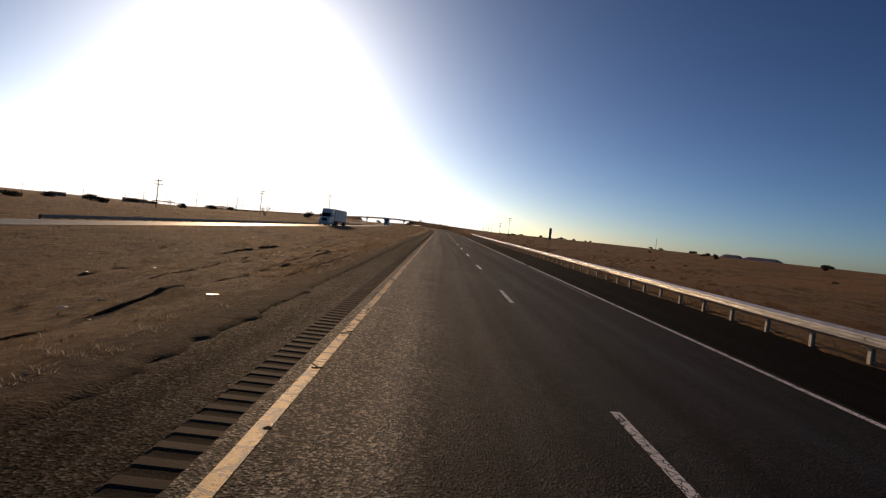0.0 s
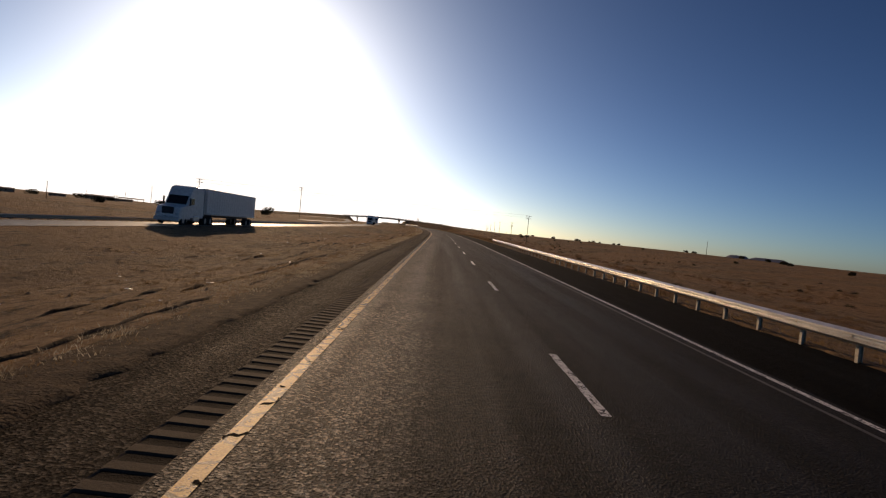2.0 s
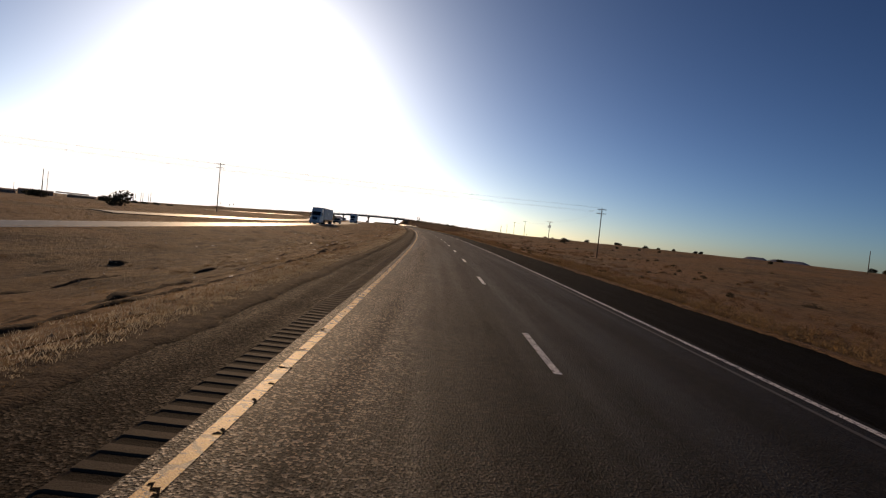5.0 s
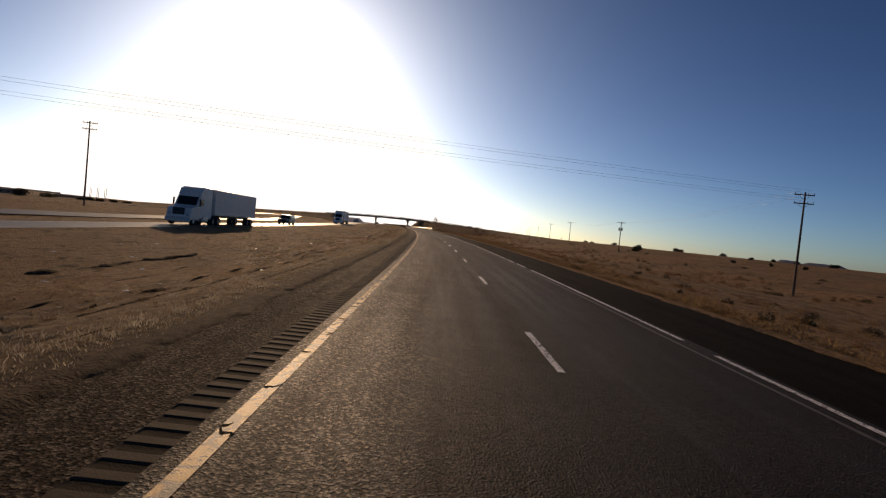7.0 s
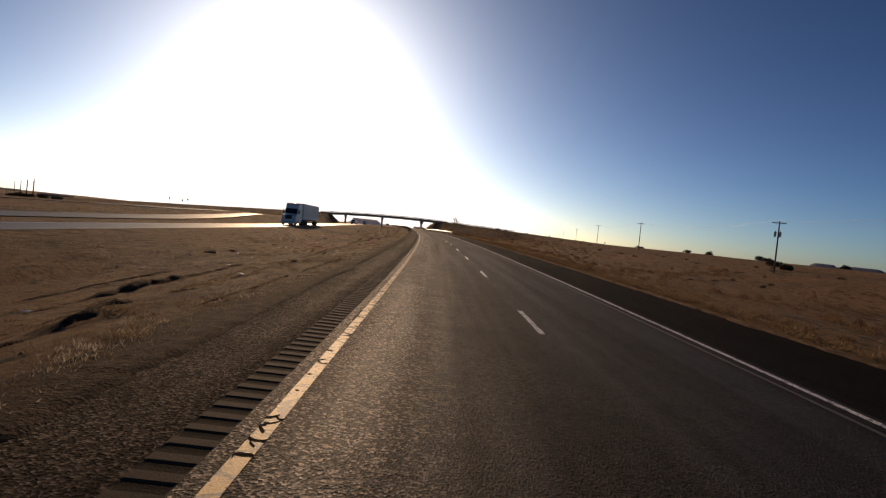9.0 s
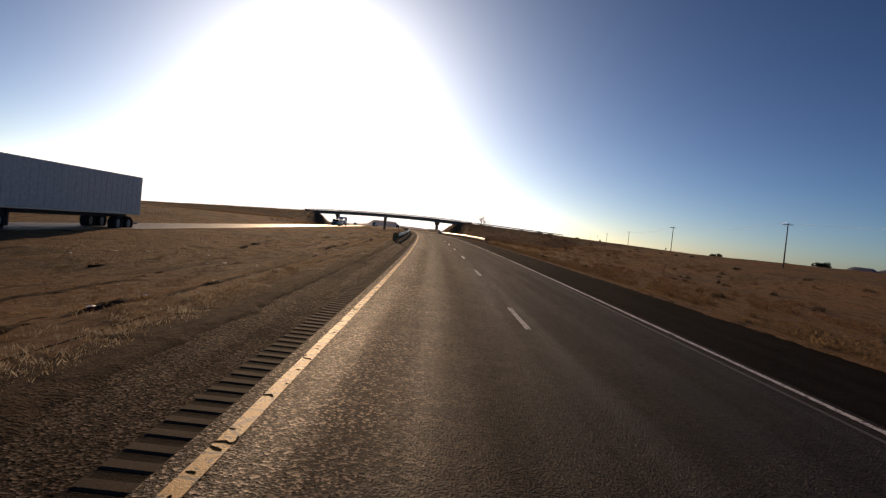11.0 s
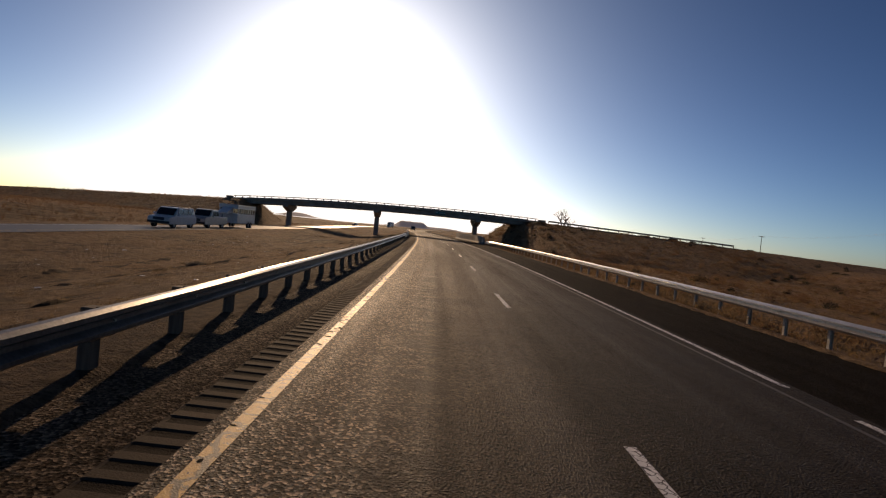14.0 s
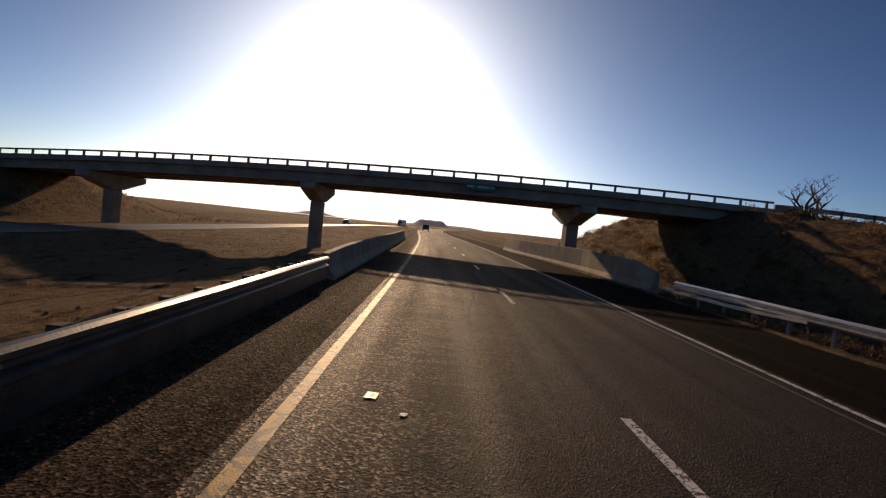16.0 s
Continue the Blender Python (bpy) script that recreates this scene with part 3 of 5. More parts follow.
for i in range(-2, 110):
    a = DASH0 + 12.192 * i
    worn_mark("lane_dash", a - 3.05, a, DASH_U, 0.13, M_WHITE, road, road_z, 0.305)
opp_strip("edge_line", -60, 1500, [OPP_R - 1.2, OPP_R - 1.05], M_YELLOW, 0.005)
opp_strip("edge_line", -60, 1500, [OPP_L + 0.6, OPP_L + 0.75], M_WHITE, 0.005)


def edge_dirt(name, s0, s1, edge, inward, mat, seed, tall):
    """Soil and matted grass that lies over the edge of the pavement as a ragged low lip."""
    verts, faces = [], []
    n = int((s1 - s0) / 0.13)
    for i in range(n + 1):
        s = s0 + i * 0.13
        w = 0.12 + 0.30 * max(0.0, noise.noise((s * 0.35, seed, 0))) + 0.14 * noise.noise((s * 1.9, seed, 5)) + 0.06 * noise.noise((s * 4.7, seed, 5))
        k = tall * max(0.15, 0.85 + 0.4 * noise.noise((s * 0.17, seed, 11)) + 0.3 * noise.noise((s * 2.3, seed, 12)) + 0.5 * noise.noise((s * 5.7, seed, 15)))
        for d, lift in ((w, 0.0), (w - 0.05, 0.5), (w - 0.13, 0.9), (w - 0.32, 1.0), (-0.65, 0.45 + 0.5 * noise.noise((s * 2.1, seed, 14))), (-1.15, -0.4)):
            u = edge + inward * d
            on = d > 0 or d == w
            g = road_z(s, u) + 0.002 if on else max(ground_z(s, u), road_z(s, edge) - 0.10 * (-d))
            verts.append((*plan(s, u), g + lift * k))
    for i in range(n):
        for j in range(5):
            a = 6 * i + j
            faces.append((a, a + 1, a + 7, a + 6))
    tagged(mesh_ob(name, verts, faces, mat, road, True), kind="stuff")


edge_dirt("edge_dirt", -10, 640, PAVE_L, 1, M_SOIL, 3.0, 0.05)
edge_dirt("edge_dirt", -10, 640, PAVE_R, -1, M_GROUND, 8.0, 0.06)


def soil_ribbon(s0, s1, u0, wander, width, tall, seed, cover):
    """A broken line of soil and matted stems, thrown up by mower or wheel; shade is coloured in."""
    verts, faces, prev = [], [], False
    n = int((s1 - s0) / 0.16)
    for i in range(n + 1):
        s = s0 + i * 0.16
        here = noise.noise((s * 0.06, seed, 31)) + 0.5 * noise.noise((s * 0.5, seed, 32)) + cover
        uc = u0 + wander * noise.noise((s * 0.03, seed, 33)) + 0.10 * noise.noise((s * 0.9, seed, 34))
        w = width * min(1.0, max(0.0, here) * 2.5) * (0.7 + 0.8 * noise.noise((s * 1.7, seed, 35)))
        if here > 0 and w > 0.02:
            k = tall * min(1.0, here * 3) * max(0.1, 0.7 + 0.6 * noise.noise((s * 2.6, seed, 36)) + 0.6 * noise.noise((s * 5.9, seed, 37)))
            for d, lift in ((1.0, -0.16), (0.6, 0.6 * k - 0.03), (0.1, k), (-0.5, 0.6 * k - 0.02), (-1.0, -0.16)):
                u = uc + d * w
                verts.append((*plan(s, u), ground_z(s, u) + lift))
            if prev:
                for j in range(4):
                    a = len(verts) - 10 + j
                    faces.append((a, a + 1, a + 6, a + 5))
            prev = True
        else:
            prev = False
    tagged(mesh_ob("soil_ridge", verts, faces, M_SOIL, None, True), "low ragged ridge of soil in the median, shade in its colour", "soil", kind="stuff")


soil_ribbon(-5, 600, -4.3, 0.5, 0.30, 0.075, 61.0, 0.20)
soil_ribbon(-5, 600, -2.9, 0.3, 0.22, 0.06, 62.0, 0.12)
soil_ribbon(-5, 600, -5.9, 0.9, 0.34, 0.08, 63.0, 0.10)
soil_ribbon(-5, 600, -7.4, 1.2, 0.34, 0.075, 65.0, 0.02)
soil_ribbon(-5, 600, -9.2, 1.6, 0.40, 0.08, 64.0, 0.0)
soil_ribbon(-5, 600, -12.0, 1.8, 0.45, 0.08, 66.0, 0.0)


def tar_line(points, width, name="tar_crack", mat=None):
    """A sealed crack that wanders between given s, u places."""
    verts, faces, n = [], [], 0
    for (s0, u0), (s1, u1) in zip(points, points[1:]):
        steps = max(3, int(abs(s1 - s0) / 0.12) + int(abs(u1 - u0) / 0.08))
        for i in range(steps):
            f = i / steps
            s, u = s0 + (s1 - s0) * f, u0 + (u1 - u0) * f
            s += 0.10 * noise.noise((s * 2.2, u * 3, 1))
            u += 0.06 * noise.noise((s * 2.5, u * 3, 5))
            w = width * (0.6 + 0.6 * abs(noise.noise((s * 5, u, 8))))
            across = abs(u1 - u0) > abs(s1 - s0)
            for side in (-w / 2, w / 2):
                p = (s + side, u) if across else (s, u + side)
                verts.append((*plan(*p), road_z(*p) + 0.004))
            if n:
                a = len(verts) - 4
                faces.append((a, a + 1, a + 3, a + 2))
            n += 1
    return mesh_ob(name, verts, faces, mat or M_TAR, road)


# sealed patch and cracks near the left edge of the lane
for pts in (((134.35, 0.72), (134.45, 0.52), (134.2, 0.42), (133.9, 0.43), (133.6, 0.52), (133.5, 0.75), (133.75, 0.84)),
            ((133.9, 0.46), (133.55, 0.60), (133.2, 0.86), (133.1, 0.97)), ((133.75, 0.50), (133.3, 0.62), (133.0, 0.84), (132.6, 0.86)), ((133.4, 0.95), (132.9, 0.80), (132.4, 0.84))):
    tar_line(pts, 0.06, "tar_patch")
tar_line(((132.6, 0.86), (132.15, 0.95), (131.6, 0.93), (130.85, 0.96), (130.1, 0.97)), 0.022)
tar_line(((131.0, 0.95), (131.2, 0.5), (131.0, 0.2), (131.3, -0.15)), 0.018)
tar_line(((131.3, 0.95), (131.5, 1.1), (131.75, 1.15)), 0.02)
for i in range(26):
    s = 14 + i * 23.1 + rnd.uniform(-7, 7)
    u = rnd.uniform(-0.1, 0.1)
    tar_line(((s, u), (s + rnd.uniform(0.8, 2.2), u + rnd.uniform(-0.06, 0.06))), 0.022)
for i in range(12):
    s = 30 + i * 49 + rnd.uniform(-15, 15)
    tar_line(((s, 0.3), (s + rnd.uniform(-0.6, 0.6), rnd.uniform(1.2, 2.4))), 0.012)


def paint_cracks():
    """Dark cracks and chipped spots across the yellow line, too many to count."""
    r = random.Random(41)
    verts, faces = [], []
    s = -4.0
    while s < 640:
        s += r.uniform(0.12, 1.1) if noise.noise((s * 0.11, 0, 7)) > -0.12 else r.uniform(0.5, 2.2)
        if s > 525 and r.random() < 0.85:
            continue
        if r.random() < 0.55:
            # a jagged crack that wanders over the line
            q, u, way = s, r.uniform(-0.08, 0.08), r.choice((-1, 1))
            i = len(verts)
            steps = r.randint(4, 10)
            for k in range(steps):
                w = r.uniform(0.014, 0.034)
                for d in (-w, w):
                    verts.append((*plan(q + d, u + YELLOW_U), road_z(q + d, u + YELLOW_U) + 0.0075))
                u += way * r.uniform(0.02, 0.06)
                if abs(u) > 0.08:
                    u, way = max(-0.08, min(0.08, u)), -way
                q += r.uniform(-0.03, 0.09)
            for k in range(steps - 1):
                a = i + 2 * k
                faces.append((a, a + 1, a + 3, a + 2))
            continue
        cu, hw, hs = r.uniform(-0.06, 0.06), r.uniform(0.012, 0.05), r.uniform(0.012, 0.045)
        i, n = len(verts), 8
        for q in range(n):
            a = 6.2832 * q / n
            k = r.uniform(0.5, 1.15)
            u = min(max(cu + hw * k * math.cos(a), -0.085), 0.085)
            ss = s + hs * k * math.sin(a)
            verts.append((*plan(ss, u + YELLOW_U), road_z(ss, u + YELLOW_U) + 0.0075))
        faces.append(tuple(range(i, i + n)))
    tagged(mesh_ob("paint_chips", verts, faces, M_TAR, road), kind="stuff")


paint_cracks()


# ------------------------------------------------------------------ guardrails
W_SECTION = ((0.0, 0.0), (0.03, 0.028), (0.082, 0.066), (0.082, 0.084), (0.0, 0.132), (0.0, 0.178), (0.082, 0.226), (0.082, 0.244), (0.03, 0.282), (0.0, 0.31))


TOP_FOLD = ((0.0, 0.0), (0.03, 0.018), (0.082, 0.045), (0.082, 0.075), (0.0, 0.125), (0.0, 0.175), (0.082, 0.225), (0.082, 0.268), (0.035, 0.298), (0.0, 0.31))


def beam_mesh(name, places, section, mat, parent, thick=0.006):
    """A folded beam through places (x, y, z, nx, ny): n is the way its face looks."""
    verts, faces, k = [], [], len(section)
    for x, y, z, nx, ny in places:
        for o, h in section:
            verts.append((x + nx * o, y + ny * o, z + h))
    for i in range(len(places) - 1):
        for j in range(k - 1):
            a = i * k + j
            faces.append((a, a + 1, a + k + 1, a + k))
    ob = mesh_ob(name, verts, faces, mat, parent)
    sol = ob.modifiers.new("thickness", "SOLIDIFY")
    sol.thickness = thick
    return ob


def guardrail(s0, s1, uf, side, label, post_mat, zf, wood=False, section=W_SECTION, beam_mat=None):
    """W-beam rail from s0 to s1; side +1: the beam faces the smaller u."""
    rail = thing("guardrail", frame_at(s0, uf(s0), zf(s0, uf(s0))), label, "guardrail")
    beam_mat = beam_mat or M_STEEL
    inv = rail.matrix_world.inverted()
    n = int((s1 - s0) / 1.905)
    places = []
    for i in range(n + 1):
        s = s0 + 1.905 * i
        u = uf(s)
        h = heading(s)
        p = inv @ Vector((*plan(s, u), zf(s, u) + 0.42 + 0.012 * noise.noise((s * 0.3, u, 2))))
        d = inv.to_3x3() @ Vector((-side * math.cos(h), -side * math.sin(h), 0))
        places.append((p.x, p.y, p.z, d.x, d.y))
    # beams lap every fourth post
    for i in range(0, n, 4):
        beam_mesh("beam", places[i:min(i + 5, n + 1)], section, beam_mat, rail)
    bm = bmesh.new()
    if wood:
        box(bm, (0.14, 0.17, 1.1), (0, 0, 0.14), 0.012)
    else:
        for x in (-0.05, 0.05):
            box(bm, (0.006, 0.10, 1.1), (x, 0, 0.14))
        box(bm, (0.1, 0.006, 1.1), (0, 0, 0.14))
    post_me = part("post", bm, post_mat, rail)
    bm = bmesh.new()
    box(bm, (0.15, 0.13, 0.30), (0, 0, 0.555), 0.012)
    block_me = part("spacer_block", bm, M_WOODPOST if wood else post_mat, rail)
    bm = bmesh.new()
    rod(bm, (-0.012, 0, 0.575), (0.02, 0, 0.575), 0.018, seg=6)
    bolt_me = part("bolt", bm, M_POST, rail)
    off_p, off_b = (0.225, 0.078) if wood else (0.2, 0.078)
    for i in range(n + 1):
        s = s0 + 1.905 * i
        u = uf(s)
        for me, off, nm in ((post_me, off_p, "post"), (block_me, off_b, "spacer_block"), (bolt_me, -0.01, "bolt")):
            if i == 0:
                ob = me
            else:
                ob = new(nm, me.data)
                ob.parent = rail
            lean = Matrix.Rotation(radians(rnd.uniform(-1.2, 1.2)), 4, "Y") if nm == "post" else Matrix()
            ob.matrix_parent_inverse = Matrix()
            ob.matrix_basis = inv @ frame_at(s, u + side * off, zf(s, u)) @ lean
    return rail


def rail_u(points):
    return lambda s: lerp_profile(points, s)


def end_terminal(rail, s, u, zf, side, striped):
    """The crash head at the start of a rail, with its strut."""
    inv = rail.matrix_world.inverted()
    m = inv @ frame_at(s, u, zf(s, u))
    bm = bmesh.new()
    box(bm, (0.46, 0.05, 0.52), (0, -0.95, 0.58), 0.012)
    box(bm, (0.12, 0.9, 0.40), (0, -0.5, 0.58), 0.02)
    box(bm, (0.46, 0.05, 0.05), (0, -1.0, 0.82), 0.008)
    box(bm, (0.46, 0.05, 0.05), (0, -1.0, 0.34), 0.008)
    head = part("impact_head", bm, M_STEEL if side > 0 else M_POST, rail, "galvanised crash head")
    head.matrix_basis = m
    bm = bmesh.new()
    box(bm, (0.1, 0.12, 1.0), (0, -0.85, 0.1), 0.01)
    p = part("post", bm, M_WOODPOST if striped else M_POST, rail)
    p.matrix_basis = m
    bm = bmesh.new()
    rod(bm, (0, -0.9, 0.14), (0, 0.9, 0.14), 0.04, seg=8)
    p = part("ground_strut", bm, M_STEEL, rail)
    p.matrix_basis = m
    bm = bmesh.new()
    rod(bm, (0, -0.85, 0.12), (0, 1.8, 0.55), 0.013, seg=6)
    p = part("anchor_cable", bm, M_STEEL, rail)
    p.matrix_basis = m
    if striped:
        bm = bmesh.new()
        box(bm, (0.48, 0.008, 0.5), (0, -1.04, 0.58))
        panel = part("marker_panel", bm, M_MARKY, rail, "yellow marker panel with black diagonal stripes")
        panel.matrix_basis = m
        for i in range(-2, 3):
            bm = bmesh.new()
            pts = []
            for x, z in ((-0.235, i * 0.2 - 0.05), (0.235, i * 0.2 + 0.24), (0.235, i * 0.2 + 0.34), (-0.235, i * 0.2 + 0.05)):
                pts.append((x, min(max(z, -0.245), 0.245)))
            if max(z for _, z in pts) - min(z for _, z in pts) < 0.03:
                bm.free()
                continue
            vs = [bm.verts.new((x, -1.0475, 0.58 + z)) for x, z in pts]
            bm.faces.new(vs)
            st = part("stripe", bm, M_BLACK, panel)


rail_right = guardrail(-24, 171, rail_u(((0, 10.95), (130, 11.0), (171, 11.5))), 1, "galvanised W-beam guardrail on steel posts beside the shoulder", M_POST, road_z)
rail_median = guardrail(446, 589, rail_u(((446, -1.75), (470, -1.6), (589, -1.6))), -1, "grey W-beam guardrail on timber posts in the median, shade in its colour", M_WOODPOST, road_z, True, TOP_FOLD, M_RAILSHADE)
end_terminal(rail_median, 446, -1.72, road_z, -1, True)
rail_bridge = guardrail(493, 599, rail_u(((493, 12.35), (599, 12.25))), 1, "galvanised W-beam guardrail on steel posts before the overpass", M_POST, road_z)
end_terminal(rail_bridge, 493, 12.3, road_z, 1, True)
# end plate of the first rail and the rub rail of the last one
inv = rail_right.matrix_world.inverted()
bm = bmesh.new()
box(bm, (0.02, 0.5, 0.36), (0, 0, 0.58), 0.006)
box(bm, (0.16, 0.03, 0.36), (0.06, 0.25, 0.58), 0.006)
p = part("end_shoe", bm, M_STEEL, rail_right)
p.matrix_basis = inv @ frame_at(170.7, 11.44, road_z(170.7, 11.44))
inv = rail_bridge.matrix_world.inverted()
lows = []
for i in range(9):
    s = 589 + 1.25 * i
    q = inv @ Vector((*plan(s, 12.25), road_z(s, 12.25) + 0.20 + 0.16 * max(0.0, 1 - i / 3)))
    d = inv.to_3x3() @ Vector((-math.cos(heading(s)), -math.sin(heading(s)), 0))
    lows.append((q.x, q.y, q.z, d.x, d.y))
beam_mesh("rub_rail", lows, ((0.0, 0.0), (0.07, 0.02), (0.07, 0.12), (0.0, 0.15)), M_STEEL, rail_bridge)

# closer posts and a rub rail where the median rail stiffens before the barrier
inv = rail_median.matrix_world.inverted()
post_data = next(o.data for o in rail_median.children if o.name.startswith("post"))
for i in range(10):
    s = 446 + 1.905 * (65.5 + i)
    extra = new("post", post_data)
    extra.parent = rail_median
    extra.matrix_basis = inv @ frame_at(s, -1.825, road_z(s, -1.6))
lows = []
for i in range(13):
    s = 574 + 1.25 * i
    q = inv @ Vector((*plan(s, -1.62), road_z(s, -1.62) + 0.08))
    d = inv.to_3x3() @ Vector((math.cos(heading(s)), math.sin(heading(s)), 0))
    lows.append((q.x, q.y, q.z, d.x, d.y))
beam_mesh("rub_rail", lows, ((0.0, 0.0), (0.012, 0.012), (0.012, 0.33), (0.0, 0.345)), M_RAILSHADE, rail_median)

# rail on the far side of the opposite road
oppz = lambda s, u: opp_z(s, u) - 0.34
guardrail(44, 214, lambda s: OPP_L - 0.5 + opp_shift(s), -1, "dull W-beam guardrail on posts beyond the opposite carriageway", M_STEELDARK, oppz, beam_mat=M_VEILRAIL)


# ------------------------------------------------------------------ concrete barriers by the piers
def barrier(name, s0, s1, uf, hf, side, label, zf):
    """Sloped-face concrete wall; side +1: the sloped face looks to the smaller u."""
    ob = thing(name, frame_at(s0, uf(s0), zf(s0, uf(s0))), label, "barrier")
    inv = ob.matrix_world.inverted()
    n = max(2, int((s1 - s0) / 3.0) + 1)
    for c in range(n - 1):
        verts, faces = [], []
        a, b = s0 + (s1 - s0) * c / (n - 1) + 0.012, s0 + (s1 - s0) * (c + 1) / (n - 1) - 0.012
        for s in (a, b):
            h = hf(s)
            for o, z in ((-0.30, -0.2), (-0.30, 0.08), (-0.13, 0.33), (-0.08, h - 0.02), (-0.06, h), (0.12, h), (0.14, h - 0.02), (0.2, -0.2)):
                u = uf(s) + side * o
                verts.append(inv @ Vector((*plan(s, u), zf(s, uf(s)) + z)))
        k = 8
        for j in range(k):
            q = (j, (j + 1) % k, (j + 1) % k + k, j + k)
            faces.append(q if side > 0 else q[::-1])
        faces.append(tuple(range(k))[::-1])
        faces.append(tuple(range(k, 2 * k)))
        mesh_ob("wall_panel", verts, faces, M_CONCRETE, ob)
    return ob


barrier("concrete_barrier", 599.5, 640, rail_u(((599, 12.1), (612, 12.0), (632, 10.6), (640, 10.6))), rail_u(((599, 0.85), (602, 1.35), (612, 1.5), (640, 1.5))), 1, "pale weathered concrete barrier before the overpass pier", road_z)
barrier("concrete_barrier", 589.5, 640, rail_u(((589, -1.75), (612, -1.9), (640, -1.9))), rail_u(((589, 0.75), (594, 0.9), (640, 0.95))), -1, "dark concrete barrier in the median under the overpass", road_z)


# ------------------------------------------------------------------ overpass
def bridge_xy(u, along=0.0):
    """A place on the overpass axis at u beside the highway, along metres off the axis."""
    return plan(BRIDGE_S + SKEW * u + along, u)


PIERS = (12.2, -8.8, -28.4)
U_RIGHT, U_LEFT = 23.8, -40.0
HALF = 5.0


def make_overpass():
    ob = thing("overpass", frame_at(BRIDGE_S, 0, 0), "concrete road overpass on hammerhead piers with a low open railing", "bridge")
    inv = ob.matrix_world.inverted()
    us = [U_LEFT + (U_RIGHT - U_LEFT) * i / 40 for i in range(41)]

    def slab(name, lo, hi, za, zb, mat, a=0, b=41, parent=ob):
        verts, faces = [], []
        row = us[a:b]
        for u in row:
            for al, dz in ((lo, za), (hi, za), (hi, zb), (lo, zb)):
                verts.append(inv @ Vector((*bridge_xy(u, al), deck_z(u) + dz)))
        for i in range(len(row) - 1):
            for j in range(4):
                p, q = i * 4 + j, i * 4 + (j + 1) % 4
                faces.append((p, q, q + 4, p + 4))
        faces.append((3, 2, 1, 0))
        e = (len(row) - 1) * 4
        faces.append((e, e + 1, e + 2, e + 3))
        return mesh_ob(name, verts, faces, mat, parent)

    slab("deck", -HALF, HALF, -0.22, 0.0, M_CONCRETE)
    for a in (-4.25, -1.45, 1.45, 4.25):
        slab("girder", a - 0.22, a + 0.22, -0.82, -0.222, M_CONCRETE)
        slab("girder_flange", a - 0.36, a + 0.36, -0.96, -0.822, M_CONCRETE)
    bm = bmesh.new()
    box(bm, (0.16, 0.14, 0.36), (0, 0, 0.38), 0.01)
    first = part("rail_post", bm, M_CONCRETE, ob)
    used = False
    turn = Matrix.Rotation(heading(BRIDGE_S) + math.atan(SKEW), 4, "Z")
    for a in (-HALF + 0.16, HALF - 0.16):
        slab("kerb", a - 0.16, a + 0.16, 0.002, 0.2, M_CONCRETE)
        slab("top_rail", a - 0.08, a + 0.08, 0.55, 0.68, M_STEELDARK)
        n = 40
        for i in range(n):
            u = U_LEFT + 0.4 + (U_RIGHT - U_LEFT - 0.8) * i / (n - 1)
            p = new("rail_post", first.data) if used else first
            used = True
            p.parent = ob
            p.matrix_basis = inv @ Matrix.Translation((*bridge_xy(u, a), deck_z(u))) @ turn
    for u in PIERS:
        x, y = bridge_xy(u)
        zt = deck_z(u) - 0.962
        zb = -2.2
        pier = new("pier")
        pier.parent = ob
        pier.matrix_basis = inv @ Matrix.Translation((x, y, 0)) @ Matrix.Rotation(heading(BRIDGE_S) + math.pi / 2, 4, "Z")
        bm = bmesh.new()
        L, w = 9.4, 1.15
        pts = [(-L / 2, zt - 0.5), (-L / 2, zt), (L / 2, zt), (L / 2, zt - 0.5), (0.85, zt - 1.35), (-0.85, zt - 1.35)]
        f = bm.faces.new([bm.verts.new((p, -w / 2, z)) for p, z in pts])
        e = bmesh.ops.extrude_face_region(bm, geom=[f])
        bmesh.ops.translate(bm, vec=(0, w, 0), verts=[v for v in e["geom"] if isinstance(v, bmesh.types.BMVert)])
        bmesh.ops.bevel(bm, geom=list(bm.edges), offset=0.03, segments=1, affect="EDGES")
        part("cap", bm, M_CONCRETE, pier)
        bm = bmesh.new()
        box(bm, (1.5, 0.95, zt - 1.35 - zb), (0, 0, (zt - 1.35 + zb) / 2), 0.08)
        part("column", bm, M_CONCRETE, pier)
        for a in (-4.25, -1.45, 1.45, 4.25):
            bm = bmesh.new()
            box(bm, (0.4, 0.5, 0.05), (a * 0.99, 0, zt + 0.02))
            part("bearing", bm, M_STEELDARK, pier)
    # abutments at both ends
    for u, d in ((U_RIGHT, 1), (U_LEFT, -1)):
        bm = bmesh.new()
        box(bm, (1.0, 2 * HALF + 0.4, 3.2), (d * 0.3, 0, -1.83), 0.03)
        ab = part("abutment", bm, M_CONCRETE, ob)
        ab.matrix_basis = inv @ Matrix.Translation((*bridge_xy(u), deck_z(u))) @ turn
        for a in (-HALF, HALF):
            bm = bmesh.new()
            box(bm, (1.6, 0.3, 1.0), (d * 0.8, 0, 0.0), 0.03)
            wing = part("wing_wall", bm, M_CONCRETE, ob)
            wing.matrix_basis = inv @ Matrix.Translation((*bridge_xy(u, a), deck_z(u))) @ turn
    # small green plate on the near face, its writing too small to read
    bm = bmesh.new()
    box(bm, (2.1, 0.03, 0.5), (0, 0, 0), 0.01)
    plate = part("name_plate", bm, M_SIGNGREEN, ob, "small green sign plate")
    plate.matrix_basis = inv @ Matrix.Translation((*bridge_xy(4.4, -HALF - 0.04), deck_z(4.4) - 0.40)) @ turn
